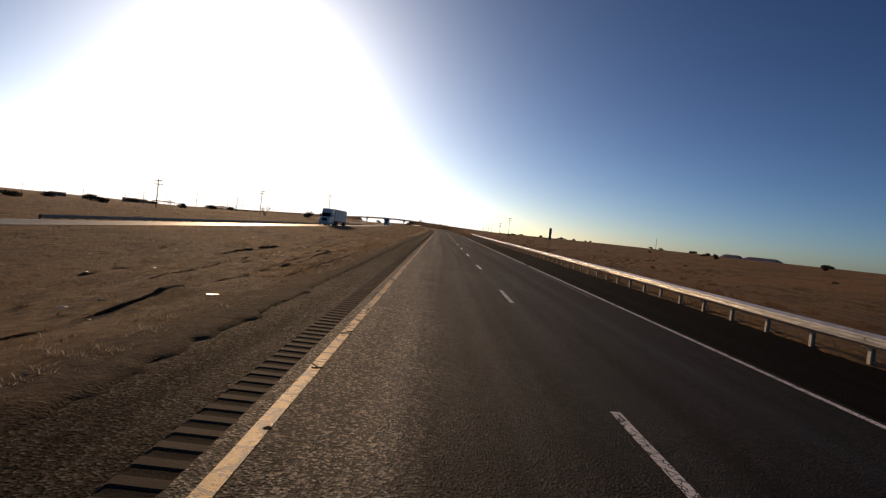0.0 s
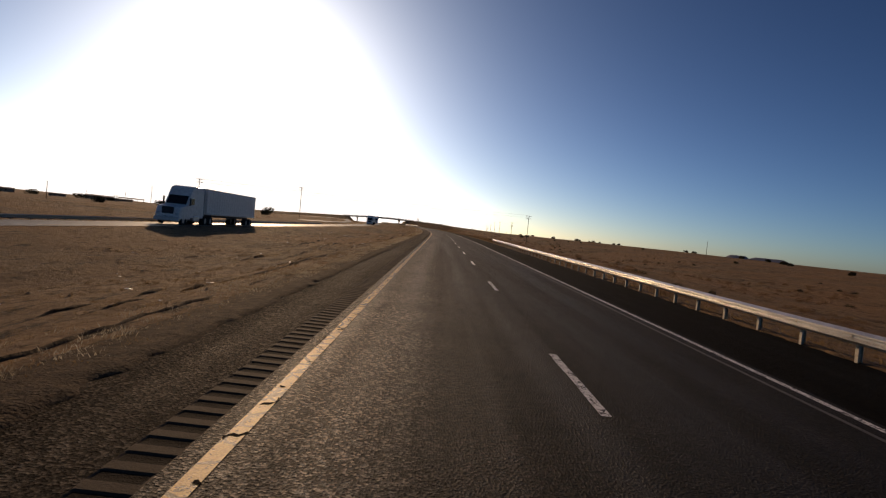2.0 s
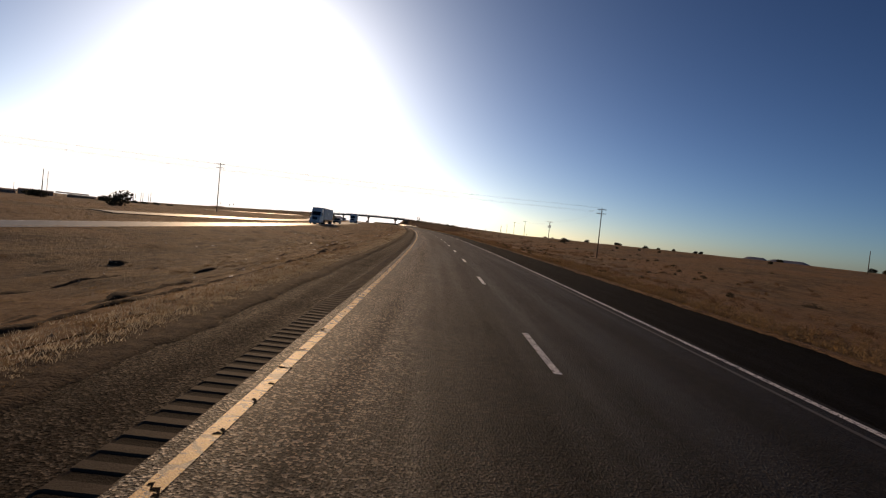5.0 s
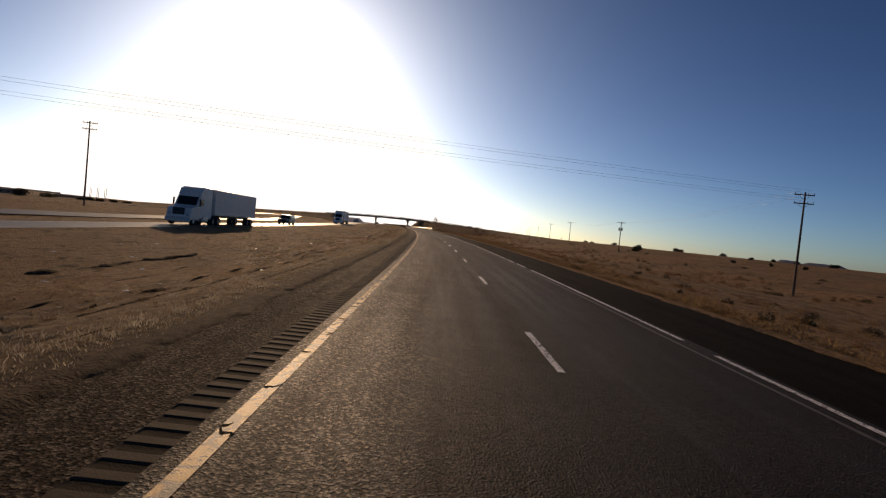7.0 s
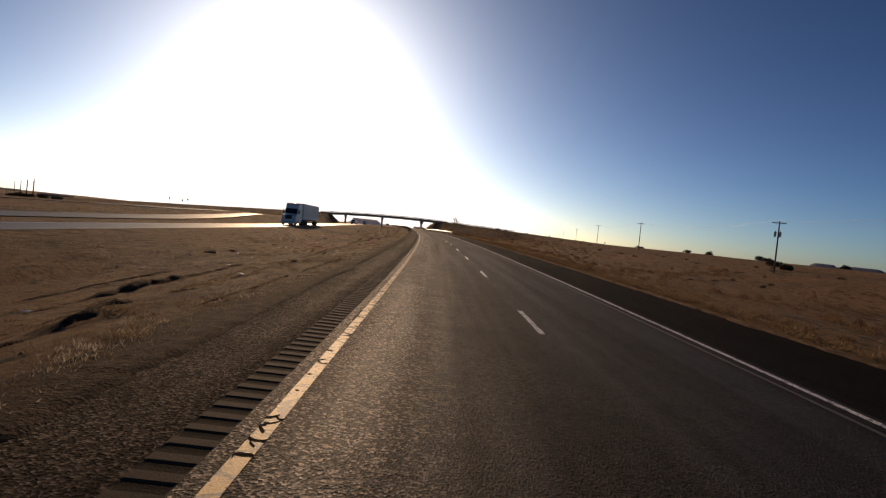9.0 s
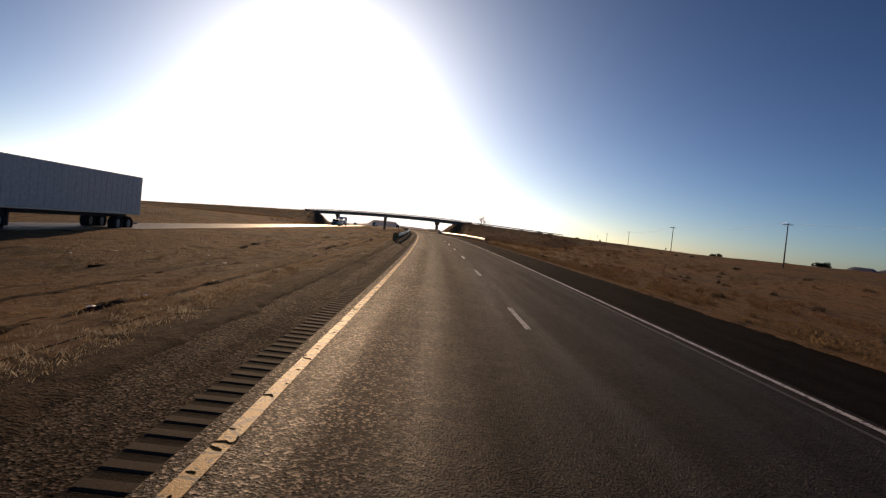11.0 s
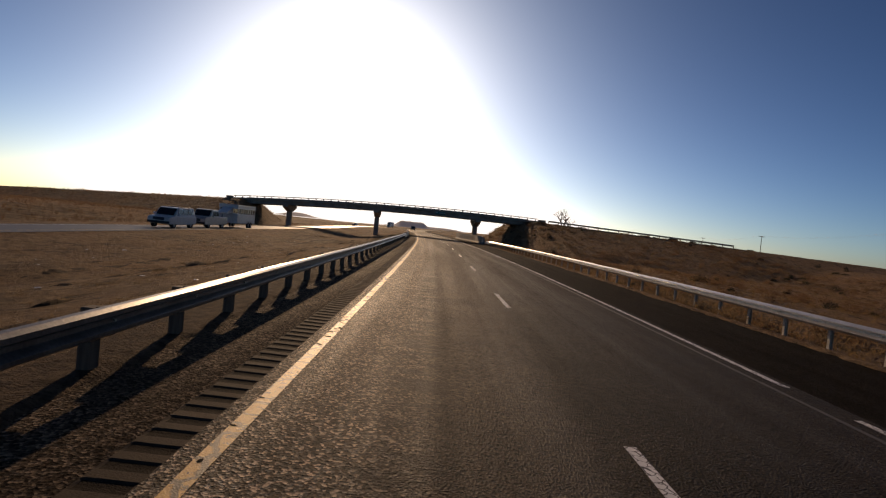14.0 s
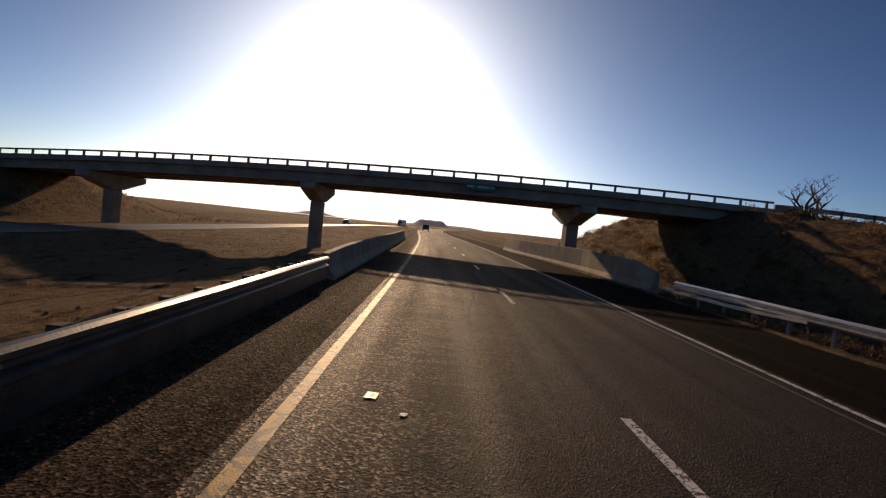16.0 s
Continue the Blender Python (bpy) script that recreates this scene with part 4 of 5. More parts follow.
    for x, w in ((-0.72, 0.55), (0.2, 0.9), (0.9, 0.25)):
        bm = bmesh.new()
        box(bm, (w, 0.006, 0.16), (x, -0.019, 0.02))
        part("text_bar", bm, M_PALE, plate)


make_overpass()


def approach_rail(u0, u1, along):
    """Low rail on the embankment road beyond the overpass."""
    ob = thing("guardrail", Matrix.Translation((*bridge_xy(u0, along), deck_z(u0))), "low weathered guardrail along the overpass approach road", "guardrail")
    inv = ob.matrix_world.inverted()
    n = int(abs(u1 - u0) / 1.905)
    places = []
    d = 1 if u1 > u0 else -1
    for i in range(n + 1):
        u = u0 + d * 1.905 * i
        p = inv @ Vector((*bridge_xy(u, along), deck_z(u) + 0.28))
        places.append((p.x, p.y, p.z, 0.2, 1.0))
    beam_mesh("beam", places, W_SECTION, M_POST, ob)
    bm = bmesh.new()
    box(bm, (0.12, 0.15, 1.1), (0, 0, 0.03), 0.01)
    me = part("post", bm, M_WOODPOST, ob)
    for i in range(n + 1):
        u = u0 + d * 1.905 * i
        p = me if i == 0 else new("post", me.data)
        p.parent = ob
        p.matrix_basis = inv @ Matrix.Translation((*bridge_xy(u, along - 0.15), deck_z(u)))


approach_rail(U_RIGHT + 2.2, U_RIGHT + 38, -HALF + 0.3)


# ------------------------------------------------------------------ utility poles and wires
def utility_pole(s, u, height, label, arms=1, transformers=0, turn=0.0, lean=0.0, group="poles"):
    ob = thing("utility_pole", frame_at(s, u, ground_z(s, u) - 0.1, turn) @ Matrix.Rotation(radians(lean), 4, "Y"), label, "utility pole", group)
    bm = bmesh.new()
    rod(bm, (0, 0, -0.6), (0, 0, height), 0.16, 0.10, 10)
    part("pole", bm, M_WOODPOST, ob)
    for a in range(arms):
        z = height - 0.35 - a * 1.1
        bm = bmesh.new()
        box(bm, (2.4, 0.11, 0.13), (0, 0.14, z), 0.012)
        arm = part("crossarm", bm, M_WOODPOST, ob)
        for side in (-1, 1):
            bm = bmesh.new()
            rod(bm, (side * 0.75, 0.21, z - 0.03), (0, 0.16, z - 0.6), 0.018, seg=5)
            part("brace", bm, M_STEELDARK, arm)
        for x in (-1.1, -0.45, 0.45, 1.1):
            bm = bmesh.new()
            rod(bm, (x, 0.14, z + 0.06), (x, 0.14, z + 0.14), 0.02, seg=6)
            rod(bm, (x, 0.14, z + 0.14), (x, 0.14, z + 0.27), 0.06, 0.035, 8)
            part("insulator", bm, M_INSUL, arm)
    for i in range(transformers):
        ang = (-0.42, 0.42, 0.0)[i]
        bm = bmesh.new()
        rod(bm, (ang, 0.3 if i < 2 else -0.35, height - 2.9), (ang, 0.3 if i < 2 else -0.35, height - 2.0), 0.22, seg=14)
        rod(bm, (ang, 0.3 if i < 2 else -0.35, height - 2.0), (ang, 0.3 if i < 2 else -0.35, height - 1.75), 0.05, 0.03, 8)
        part("transformer", bm, M_INSUL, ob, "grey transformer can")
    return ob


def wire_between(name, a, b, sag, label, radius=0.008):
    a, b = Vector(a), Vector(b)
    cu = bpy.data.curves.new(name, "CURVE")
    cu.dimensions = "3D"
    cu.bevel_depth = radius
    cu.bevel_resolution = 1
    sp = cu.splines.new("POLY")
    n = 25
    sp.points.add(n - 1)
    for i in range(n):
        f = i / (n - 1)
        p = a.lerp(b, f)
        sp.points[i].co = (p.x, p.y, p.z - sag * 4 * f * (1 - f), 1)
    cu.materials.append(M_WIRE)
    dg = bpy.context.evaluated_depsgraph_get()
    tmp = bpy.data.objects.new(name, cu)
    scene.collection.objects.link(tmp)
    dg.update()
    me = bpy.data.meshes.new_from_object(tmp.evaluated_get(bpy.context.evaluated_depsgraph_get()))
    bpy.data.objects.remove(tmp)
    ob = new(name, me)
    return tagged(ob, label, "cable", "overhead wires")


POLES_RIGHT = ((319.6, 48.6, 13.4, 1, 0), (418, 65, 9.6, 1, 2), (513, 83, 10.2, 1, 0), (612, 110, 10.6, 1, 0), (714, 141, 11.0, 1, 0), (805, 162, 11.0, 1, 0), (905, 186, 11.0, 1, 0), (1010, 210, 11.0, 1, 0))
pole_tops = []
for s, u, h, arms, tr in POLES_RIGHT:
    lab = "tall weathered wooden utility pole with two transformer cans" if tr else "tall weathered wooden utility pole with one crossarm in dry grass"
    utility_pole(s, u, h, lab, arms + (1 if s == 319.6 else 0), tr, -0.2, rnd.uniform(-0.6, 0.6))
    pole_tops.append((*plan(s, u), ground_z(s, u) + h - 0.3))
utility_pole(352, 157, 8.2, "slim far-off wooden pole in dry grass", 0, 0)
utility_pole(354.5, -60.5, 15.4, "tall wooden utility pole with two crossarms across the highway", 2, 0, 0.25, -0.5)
utility_pole(279, -85, 11.9, "wooden utility pole with two crossarms beyond the highway", 2, 0, 0.2, 0.6)
utility_pole(162, -82, 8.6, "wooden utility pole with two crossarms by scrub", 2, 0, 0.2, 0.5)
for s, u, h in ((370.6, -121, 9.8), (481, -177, 13.0), (300, -150, 7.0), (590, -230, 9.0), (700, -300, 10.0), (360, -210, 7.0), (520, -330, 9.0)):
    utility_pole(s, u, h, "thin bare wooden pole on the far plain", 0, 0, 0.0, rnd.uniform(-1, 1), "bare poles")
for i in range(7):
    utility_pole(591 - 4.1 * i, -176 + 3.6 * i + 1.2 * (i % 2), 7.4 + 0.5 * math.sin(2.3 * i), "slim bare pole in a cluster among far scrub", 0, 0, 0.0, rnd.uniform(-1, 1), "pole cluster")
for a, b in zip(pole_tops, pole_tops[1:]):
    for off in (-0.9, 0.9):
        wire_between("wire", (a[0] + off, a[1], a[2] + 0.2), (b[0] + off, b[1], b[2] + 0.2), 1.4, "thin sagging overhead wire between poles")
la = (*plan(279, -85), ground_z(279, -85) + 11.6)
for off, drop in ((-1.0, 0.0), (0.9, 0.0), (-0.9, -1.05), (0.5, -1.15)):
    wire_between("wire", (la[0], la[1] + off, la[2] + drop), (pole_tops[0][0], pole_tops[0][1] + off, pole_tops[0][2] + 0.3 + drop), 0.7, "thin overhead wire spanning the highway", 0.009)


# ------------------------------------------------------------------ roadside marker
def mile_marker(s, u):
    ob = thing("roadside_marker", frame_at(s, u), "narrow dark blue marker panel on a steel post behind the rail", "road sign")
    bm = bmesh.new()
    box(bm, (0.06, 0.035, 2.6), (0, 0.03, 1.0), 0.005)
    part("post", bm, M_POST, ob)
    bm = bmesh.new()
    box(bm, (0.25, 0.012, 1.15), (0, 0, 2.6), 0.004)
    panel = part("panel", bm, M_SIGNBLUE, ob)
    for z in (2.2, 3.0):
        bm = bmesh.new()
        rod(bm, (0, -0.014, z), (0, 0.02, z), 0.012, seg=6)
        part("bolt", bm, M_STEEL, panel)


mile_marker(54.7, 12.4)
for s, u in ((697, 156), (668, 104)):
    ob = thing("far_sign", frame_at(s, u), "small far-off roadside sign on a thin post", "road sign")
    bm = bmesh.new()
    box(bm, (0.08, 0.08, 2.6), (0, 0, 1.2))
    part("post", bm, M_POST, ob)
    bm = bmesh.new()
    box(bm, (0.9, 0.03, 0.9), (0, -0.06, 2.6), 0.01)
    part("panel", bm, M_STEELDARK, ob)


for u, h, tilt in ((-123, 2.9, 0.0), (-116, 2.0, 0.7854), (-113, 2.5, 0.7854)):
    z = max(deck_z(u), ground_z(BRIDGE_S + SKEW * u - 6.5, u))
    ob = thing("far_sign", frame_at(BRIDGE_S + SKEW * u - 6.5, u, z - 0.1), "dark-backed road sign beside the overpass approach road", "road sign")
    bm = bmesh.new()
    box(bm, (0.09, 0.09, h + 0.4), (0, 0, h / 2 - 0.2))
    part("post", bm, M_POST, ob)
    bm = bmesh.new()
    box(bm, (0.75, 0.03, 0.75) if tilt else (0.5, 0.03, 1.1), (0, -0.06, h), 0.01, Matrix.Rotation(tilt, 4, "Y") if tilt else None)
    part("panel", bm, M_STEELDARK, ob)


# ------------------------------------------------------------------ vehicles
def profile_body(bm, pts, width, bevel=0.05, taper_top=0.0):
    """A body from its side outline (y forward, z up), rounded at the edges."""
    zs = [z for _, z in pts]
    zmin, zmax = min(zs), max(zs)
    f = bm.faces.new([bm.verts.new((-width / 2, y, z)) for y, z in pts])
    e = bmesh.ops.extrude_face_region(bm, geom=[f])
    bmesh.ops.translate(bm, vec=(width, 0, 0), verts=[v for v in e["geom"] if isinstance(v, bmesh.types.BMVert)])
    for v in bm.verts:
        v.co.x *= 1 - taper_top * max(0.0, (v.co.z - zmin) / (zmax - zmin) - 0.35)
    if bevel:
        bmesh.ops.bevel(bm, geom=list(bm.edges), offset=bevel, segments=2, affect="EDGES", profile=0.6)


def wheel(parent, x, y, r, w, name="wheel"):
    hub = new(name)
    hub.parent = parent
    hub.matrix_basis = Matrix.Translation((x, y, r))
    bm = bmesh.new()
    prof = [(-w / 2, r * 0.62), (-w / 2, r * 0.93), (-w * 0.36, r), (w * 0.36, r), (w / 2, r * 0.93), (w / 2, r * 0.62)]
    n = 22
    rings = []
    for i in range(n):
        a = 2 * math.pi * i / n
        rings.append([bm.verts.new((px, pr * math.cos(a), pr * math.sin(a))) for px, pr in prof])
    for i in range(n):
        for j in range(len(prof) - 1):
            bm.faces.new((rings[i][j], rings[i][j + 1], rings[(i + 1) % n][j + 1], rings[(i + 1) % n][j]))
    part("tyre", bm, M_TYRE, hub)
    bm = bmesh.new()
    rod(bm, (-w * 0.36, 0, 0), (w * 0.36, 0, 0), r * 0.62, seg=18)
    rod(bm, (-w * 0.45, 0, 0), (w * 0.45, 0, 0), r * 0.22, seg=12)
    part("rim", bm, M_RIM, hub)


def panel_box(name, size, at, mat, parent, bevel=0.01, label="", rot=None):
    bm = bmesh.new()
    box(bm, size, at, bevel, rot)
    return part(name, bm, mat, parent, label)


def opp_pose(s, lane, back=True):
    """On the opposite road facing the traffic of the near one; lane 0 is the inner."""
    u = OPP_R - 1.2 - 1.85 - 3.7 * lane + opp_shift(s)
    x, y = plan(s, u)
    return Matrix.Translation((x, y, opp_z(s, u))) @ Matrix.Rotation(heading(s) + (math.pi if back else 0) - 0.008, 4, "Z") @ Matrix.Rotation(0.0, 4, "X")


def semi_truck(m, label, trailer_len=14.6, box_h=2.75):
    ob = thing("semi_truck", m, label, "truck", "oncoming trucks")
    # origin under the front bumper; the truck looks to +y and extends to -y
    bm = bmesh.new()
    profile_body(bm, [(-0.05, 0.55), (0.0, 1.0), (-0.25, 1.75), (-1.55, 2.0), (-2.15, 2.95), (-2.6, 3.75), (-3.2, 3.95), (-5.2, 3.95), (-5.2, 0.75), (-2.4, 0.75), (-2.2, 0.55)], 2.35, 0.1, 0.06)
    part("cab", bm, M_TRUCKWHITE, ob, "white tractor cab with a roof fairing")
    panel_box("bumper", (2.4, 0.3, 0.42), (0, 0.05, 0.55), M_RIM, ob, 0.05, "chrome bumper")
    panel_box("grille", (1.15, 0.08, 0.95), (0, -0.06, 1.25), M_CHASSIS, ob, 0.03)
    for x in (-0.92, 0.92):
        panel_box("headlight", (0.36, 0.12, 0.26), (x, -0.06, 1.05), M_LAMP, ob, 0.03)
        panel_box("mirror", (0.12, 0.2, 0.75), (x * 1.46, -1.75, 2.35), M_CHASSIS, ob, 0.03)
        panel_box("mirror_arm", (0.22, 0.03, 0.03), (x * 1.34, -1.8, 2.6), M_CHASSIS, ob)
        panel_box("side_window", (0.02, 0.95, 0.62), (x * 1.26, -2.55, 2.4), M_GLASS, ob, 0.006)
        panel_box("fuel_tank", (0.62, 1.5, 0.6), (x * 1.02, -3.6, 0.72), M_RIM, ob, 0.12)
        panel_box("exhaust_stack", (0.14, 0.14, 2.7), (x * 1.15, -5.4, 2.4), M_RIM, ob, 0.05)
    panel_box("windscreen", (1.95, 0.03, 1.0), (0, -1.83, 2.5), M_GLASS, ob, 0.006, "", Matrix.Rotation(radians(30), 3, "X"))
    panel_box("frame", (1.0, 8.2, 0.28), (0, -4.3, 0.85), M_CHASSIS, ob, 0.02)
    y0 = -5.75
    trailer = panel_box("trailer", (2.55, trailer_len, box_h), (0, y0 - trailer_len / 2, 1.2 + box_h / 2), M_TRAILER, ob, 0.04, "white box trailer with ribbed sides")
    n = int(trailer_len / 0.61)
    for side in (-1, 1):
        for i in range(1, n):
            panel_box("side_rib", (0.015, 0.05, box_h - 0.2), (side * 1.283, y0 - i * trailer_len / n, 1.2 + box_h / 2), M_TRAILER, trailer, 0.0)
        panel_box("bottom_rail", (0.03, trailer_len, 0.14), (side * 1.285, y0 - trailer_len / 2, 1.28), M_RIM, trailer, 0.0)
        panel_box("landing_leg", (0.12, 0.14, 1.0), (side * 0.6, y0 - 2.6, 0.7), M_CHASSIS, trailer, 0.01)
    panel_box("under_frame", (1.1, trailer_len - 1.0, 0.25), (0, y0 - trailer_len / 2, 1.05), M_CHASSIS, ob, 0.02)
    panel_box("rear_bumper", (2.3, 0.12, 0.12), (0, y0 - trailer_len + 0.1, 0.55), M_RIM, ob, 0.01)
    rear = y0 - trailer_len
    for x in (-1.02, 1.02):
        wheel(ob, x, -0.95, 0.52, 0.3)
        for y in (-5.7, -7.0, rear + 1.3, rear + 2.6):
            wheel(ob, x * 0.96, y, 0.52, 0.56)
    return ob


semi_truck(opp_pose(123.5, 0), "white semi truck with a long box trailer on the opposite road")
semi_truck(opp_pose(306.0, 0), "white semi truck with a ribbed trailer on the opposite road", 13.6)
semi_truck(opp_pose(416.5, 0), "pale semi truck with a tall trailer on the opposite road", 14.6, 2.85)


def car(name, m, label, category, kind, paint, length=5.6, height=1.9, width=1.95):
    ob = thing(name, m, label, category)
    L = length
    if kind == "pickup":
        low = [(0, 0.45), (0.02, 0.95), (-0.25, 1.12), (-1.45, 1.2), (-L + 0.02, 1.2), (-L, 0.5), (-L + 0.5, 0.42), (-0.4, 0.36)]
        top = [(-1.35, 1.15), (-2.0, height - 0.05), (-2.3, height), (-3.45, height), (-3.65, 1.15)]
        glass = [(-2.45, 0.75), (-3.2, 0.62)]
        wheels = (-1.0, -L + 1.25)
    else:
        low = [(0, 0.42), (0.02, 0.9), (-0.2, 1.0), (-1.15, 1.08), (-L + 0.05, 1.12), (-L, 0.5), (-L + 0.3, 0.38), (-0.35, 0.34)]
        top = [(-1.0, 1.05), (-1.75, height - 0.06), (-2.1, height), (-L + 0.45, height), (-L + 0.08, 1.05)]
        glass = [(-2.1, 0.85), (-3.1, 0.85), (-4.05, 0.75)]
        wheels = (-0.95, -L + 1.05)
    bm = bmesh.new()
    profile_body(bm, low, width, 0.06)
    part("body", bm, paint, ob)
    bm = bmesh.new()
    profile_body(bm, top, width * 0.94, 0.05, 0.14)
    part("cabin", bm, paint, ob)
    for y, w in glass:
        for x in (-1, 1):
            tilt = Matrix.Rotation(x * -0.12, 3, "Y")
            panel_box("side_window", (0.015, w, height - 1.42), (x * width * 0.459, y, (height + 1.12) / 2), M_GLASS, ob, 0.004, "", tilt)
    fy, fz = (top[0][0] + top[1][0]) / 2, (top[0][1] + top[1][1]) / 2
    run = math.atan2(top[0][0] - top[1][0], top[1][1] - top[0][1])
    panel_box("windscreen", (width * 0.78, 0.02, math.hypot(top[1][0] - top[0][0], top[1][1] - top[0][1]) * 0.82), (0, fy + 0.035, fz + 0.03), M_GLASS, ob, 0.004, "", Matrix.Rotation(run, 3, "X"))
    ry = (top[-1][0] + top[-2][0]) / 2
    panel_box("rear_window", (width * 0.7, 0.02, (height - 1.1) * 0.62), (0, ry - 0.045, (height + 1.15) / 2), M_GLASS, ob, 0.004, "", Matrix.Rotation(-math.atan2(top[-2][0] - top[-1][0], height - 1.1), 3, "X"))
    for x in (-1, 1):
        panel_box("headlight", (0.34, 0.1, 0.18), (x * (width / 2 - 0.26), -0.02, 0.84), M_LAMP, ob, 0.03)
        panel_box("tail_light", (0.14, 0.06, 0.36), (x * (width / 2 - 0.12), -L + 0.0, 0.95), M_REDLAMP, ob, 0.02)
        panel_box("mirror", (0.22, 0.1, 0.18), (x * (width / 2 + 0.08), top[0][0] - 0.35, 1.22), paint, ob, 0.03)
        for y in wheels:
            wheel(ob, x * (width / 2 - 0.14), y, 0.38, 0.26)
    panel_box("bumper", (width * 0.97, 0.14, 0.2), (0, 0.03, 0.52), M_CHASSIS, ob, 0.04)
    panel_box("bumper", (width * 0.97, 0.14, 0.2), (0, -L - 0.02, 0.55), M_CHASSIS, ob, 0.04)
    panel_box("grille", (width * 0.5, 0.05, 0.26), (0, 0.02, 0.8), M_CHASSIS, ob, 0.02)
    return ob


suv = car("suv", opp_pose(549.0, 0), "white sport utility vehicle with a roof rack", "car", "suv", M_CARWHITE, 5.3, 1.85)
for x in (-0.6, 0.6):
    bm = bmesh.new()
    rod(bm, (x, -2.2, 1.93), (x, -4.6, 1.93), 0.025, seg=6)
    part("roof_rail", bm, M_CHASSIS, suv)
for y in (-2.6, -3.4, -4.2):
    bm = bmesh.new()
    rod(bm, (-0.62, y, 1.9), (0.62, y, 1.9), 0.02, seg=6)
    part("roof_bar", bm, M_CHASSIS, suv)
car("pickup_truck", opp_pose(556.6, 0), "silver pickup truck towing a stock trailer", "pickup", "pickup", M_SILVER, 5.9, 1.92)


def stock_trailer(m):
    ob = thing("stock_trailer", m, "white gooseneck livestock trailer with a slatted window band", "trailer")
    L, w, h = 6.4, 2.2, 2.35
    panel_box("lower_wall", (w, L, 1.15), (0, -L / 2, 0.55 + 0.575), M_CARWHITE, ob, 0.04)
    panel_box("upper_wall", (w, L, 0.4), (0, -L / 2, 2.45), M_CARWHITE, ob, 0.03)
    panel_box("roof", (w + 0.1, L + 0.1, 0.07), (0, -L / 2, 2.69), M_TRAILER, ob, 0.02)
    for side in (-1, 1):
        panel_box("window_band", (0.02, L - 0.5, 0.6), (side * (w / 2 - 0.06), -L / 2, 1.975), M_GLASS, ob, 0.0)
        for i in range(8):
            panel_box("wall_post", (0.06, 0.08, 0.6), (side * (w / 2 - 0.03), -0.15 - i * (L - 0.3) / 7, 1.975), M_CARWHITE, ob, 0.0)
        for y in (-L + 1.6, -L + 2.5):
            wheel(ob, side * (w / 2 - 0.05), y, 0.36, 0.22)
        panel_box("fender", (0.3, 2.1, 0.08), (side * (w / 2 + 0.02), -L + 2.05, 0.82), M_CARWHITE, ob, 0.03)
    bm = bmesh.new()
    profile_body(bm, [(0.0, 2.45), (2.0, 1.75), (2.0, 1.55), (0.0, 1.75)], 1.1, 0.03)
    part("gooseneck", bm, M_CARWHITE, ob)
    bm = bmesh.new()
    rod(bm, (0, 1.85, 1.6), (0, 1.85, 0.95), 0.06, seg=8)
    part("coupler", bm, M_CHASSIS, ob)


stock_trailer(opp_pose(565.6, 0))
car("suv", opp_pose(346.5, 0), "dusty dark grey sport utility vehicle on the opposite road", "car", "suv", M_CARDARK, 4.9, 1.75)
car("car", opp_pose(760.0, 1), "small silver car far along the opposite road", "car", "suv", M_SILVER, 4.8, 1.6)
car("pickup_truck", Matrix.Translation((*plan(745, 1.9), road_z(745, 1.9))) @ Matrix.Rotation(heading(745), 4, "Z"), "dark pickup truck far ahead on the highway", "pickup", "pickup", M_CARDARK, 5.8, 1.9)
semi_truck(opp_pose(900.0, 0), "white semi truck far along the opposite road")


# ------------------------------------------------------------------ far buildings
def shed(s, u, w, d, h, label, open_front=False, turn=0.0):
    ob = thing("farm_building", frame_at(s, u, None, turn), label, "building", "far buildings")
    if open_front:
        for i in range(5):
            for y in (0, d):
                panel_box("post", (0.2, 0.2, h), (-w / 2 + i * w / 4, y, h / 2 - 0.2), M_WOODPOST, ob, 0.0)
    else:
        panel_box("wall", (w, d, h), (0, d / 2, h / 2 - 0.2), M_HOUSE, ob, 0.02)
        for i in range(int(w / 5)):
            panel_box("window", (1.2, 0.05, 1.0), (-w / 2 + 2.5 + i * 5, -0.01, h * 0.55), M_GLASS, ob, 0.0)
    bm = bmesh.new()
    profile = [(-d * 0.08, h - 0.2), (d / 2, h + d * 0.09), (d * 1.08, h - 0.2)]
    vs = []
    for x in (-w / 2 - 0.4, w / 2 + 0.4):
        vs.append([bm.verts.new((x, y, z)) for y, z in profile] + [bm.verts.new((x, y, z - 0.18)) for y, z in profile[::-1]])
    for j in range(6):
        bm.faces.new((vs[0][j], vs[0][(j + 1) % 6], vs[1][(j + 1) % 6], vs[1][j]))
    for v in vs:
        bm.faces.new(v)
    part("roof", bm, M_ROOF, ob)


shed(720, -262, 24, 9, 4.2, "open-sided tan farm shed on the far plain", True, 0.3)
shed(735, -300, 26, 12, 4.4, "low tan farm building on the far plain", False, 0.4)
shed(930, -358, 30, 12, 4.6, "low brown building on the far plain", False, 0.3)
shed(640, -350, 14, 9, 3.8, "small brown house on the far plain", False, 0.5)
shed(900, -430, 20, 11, 4.5, "long low building on the far plain", False, 0.4)


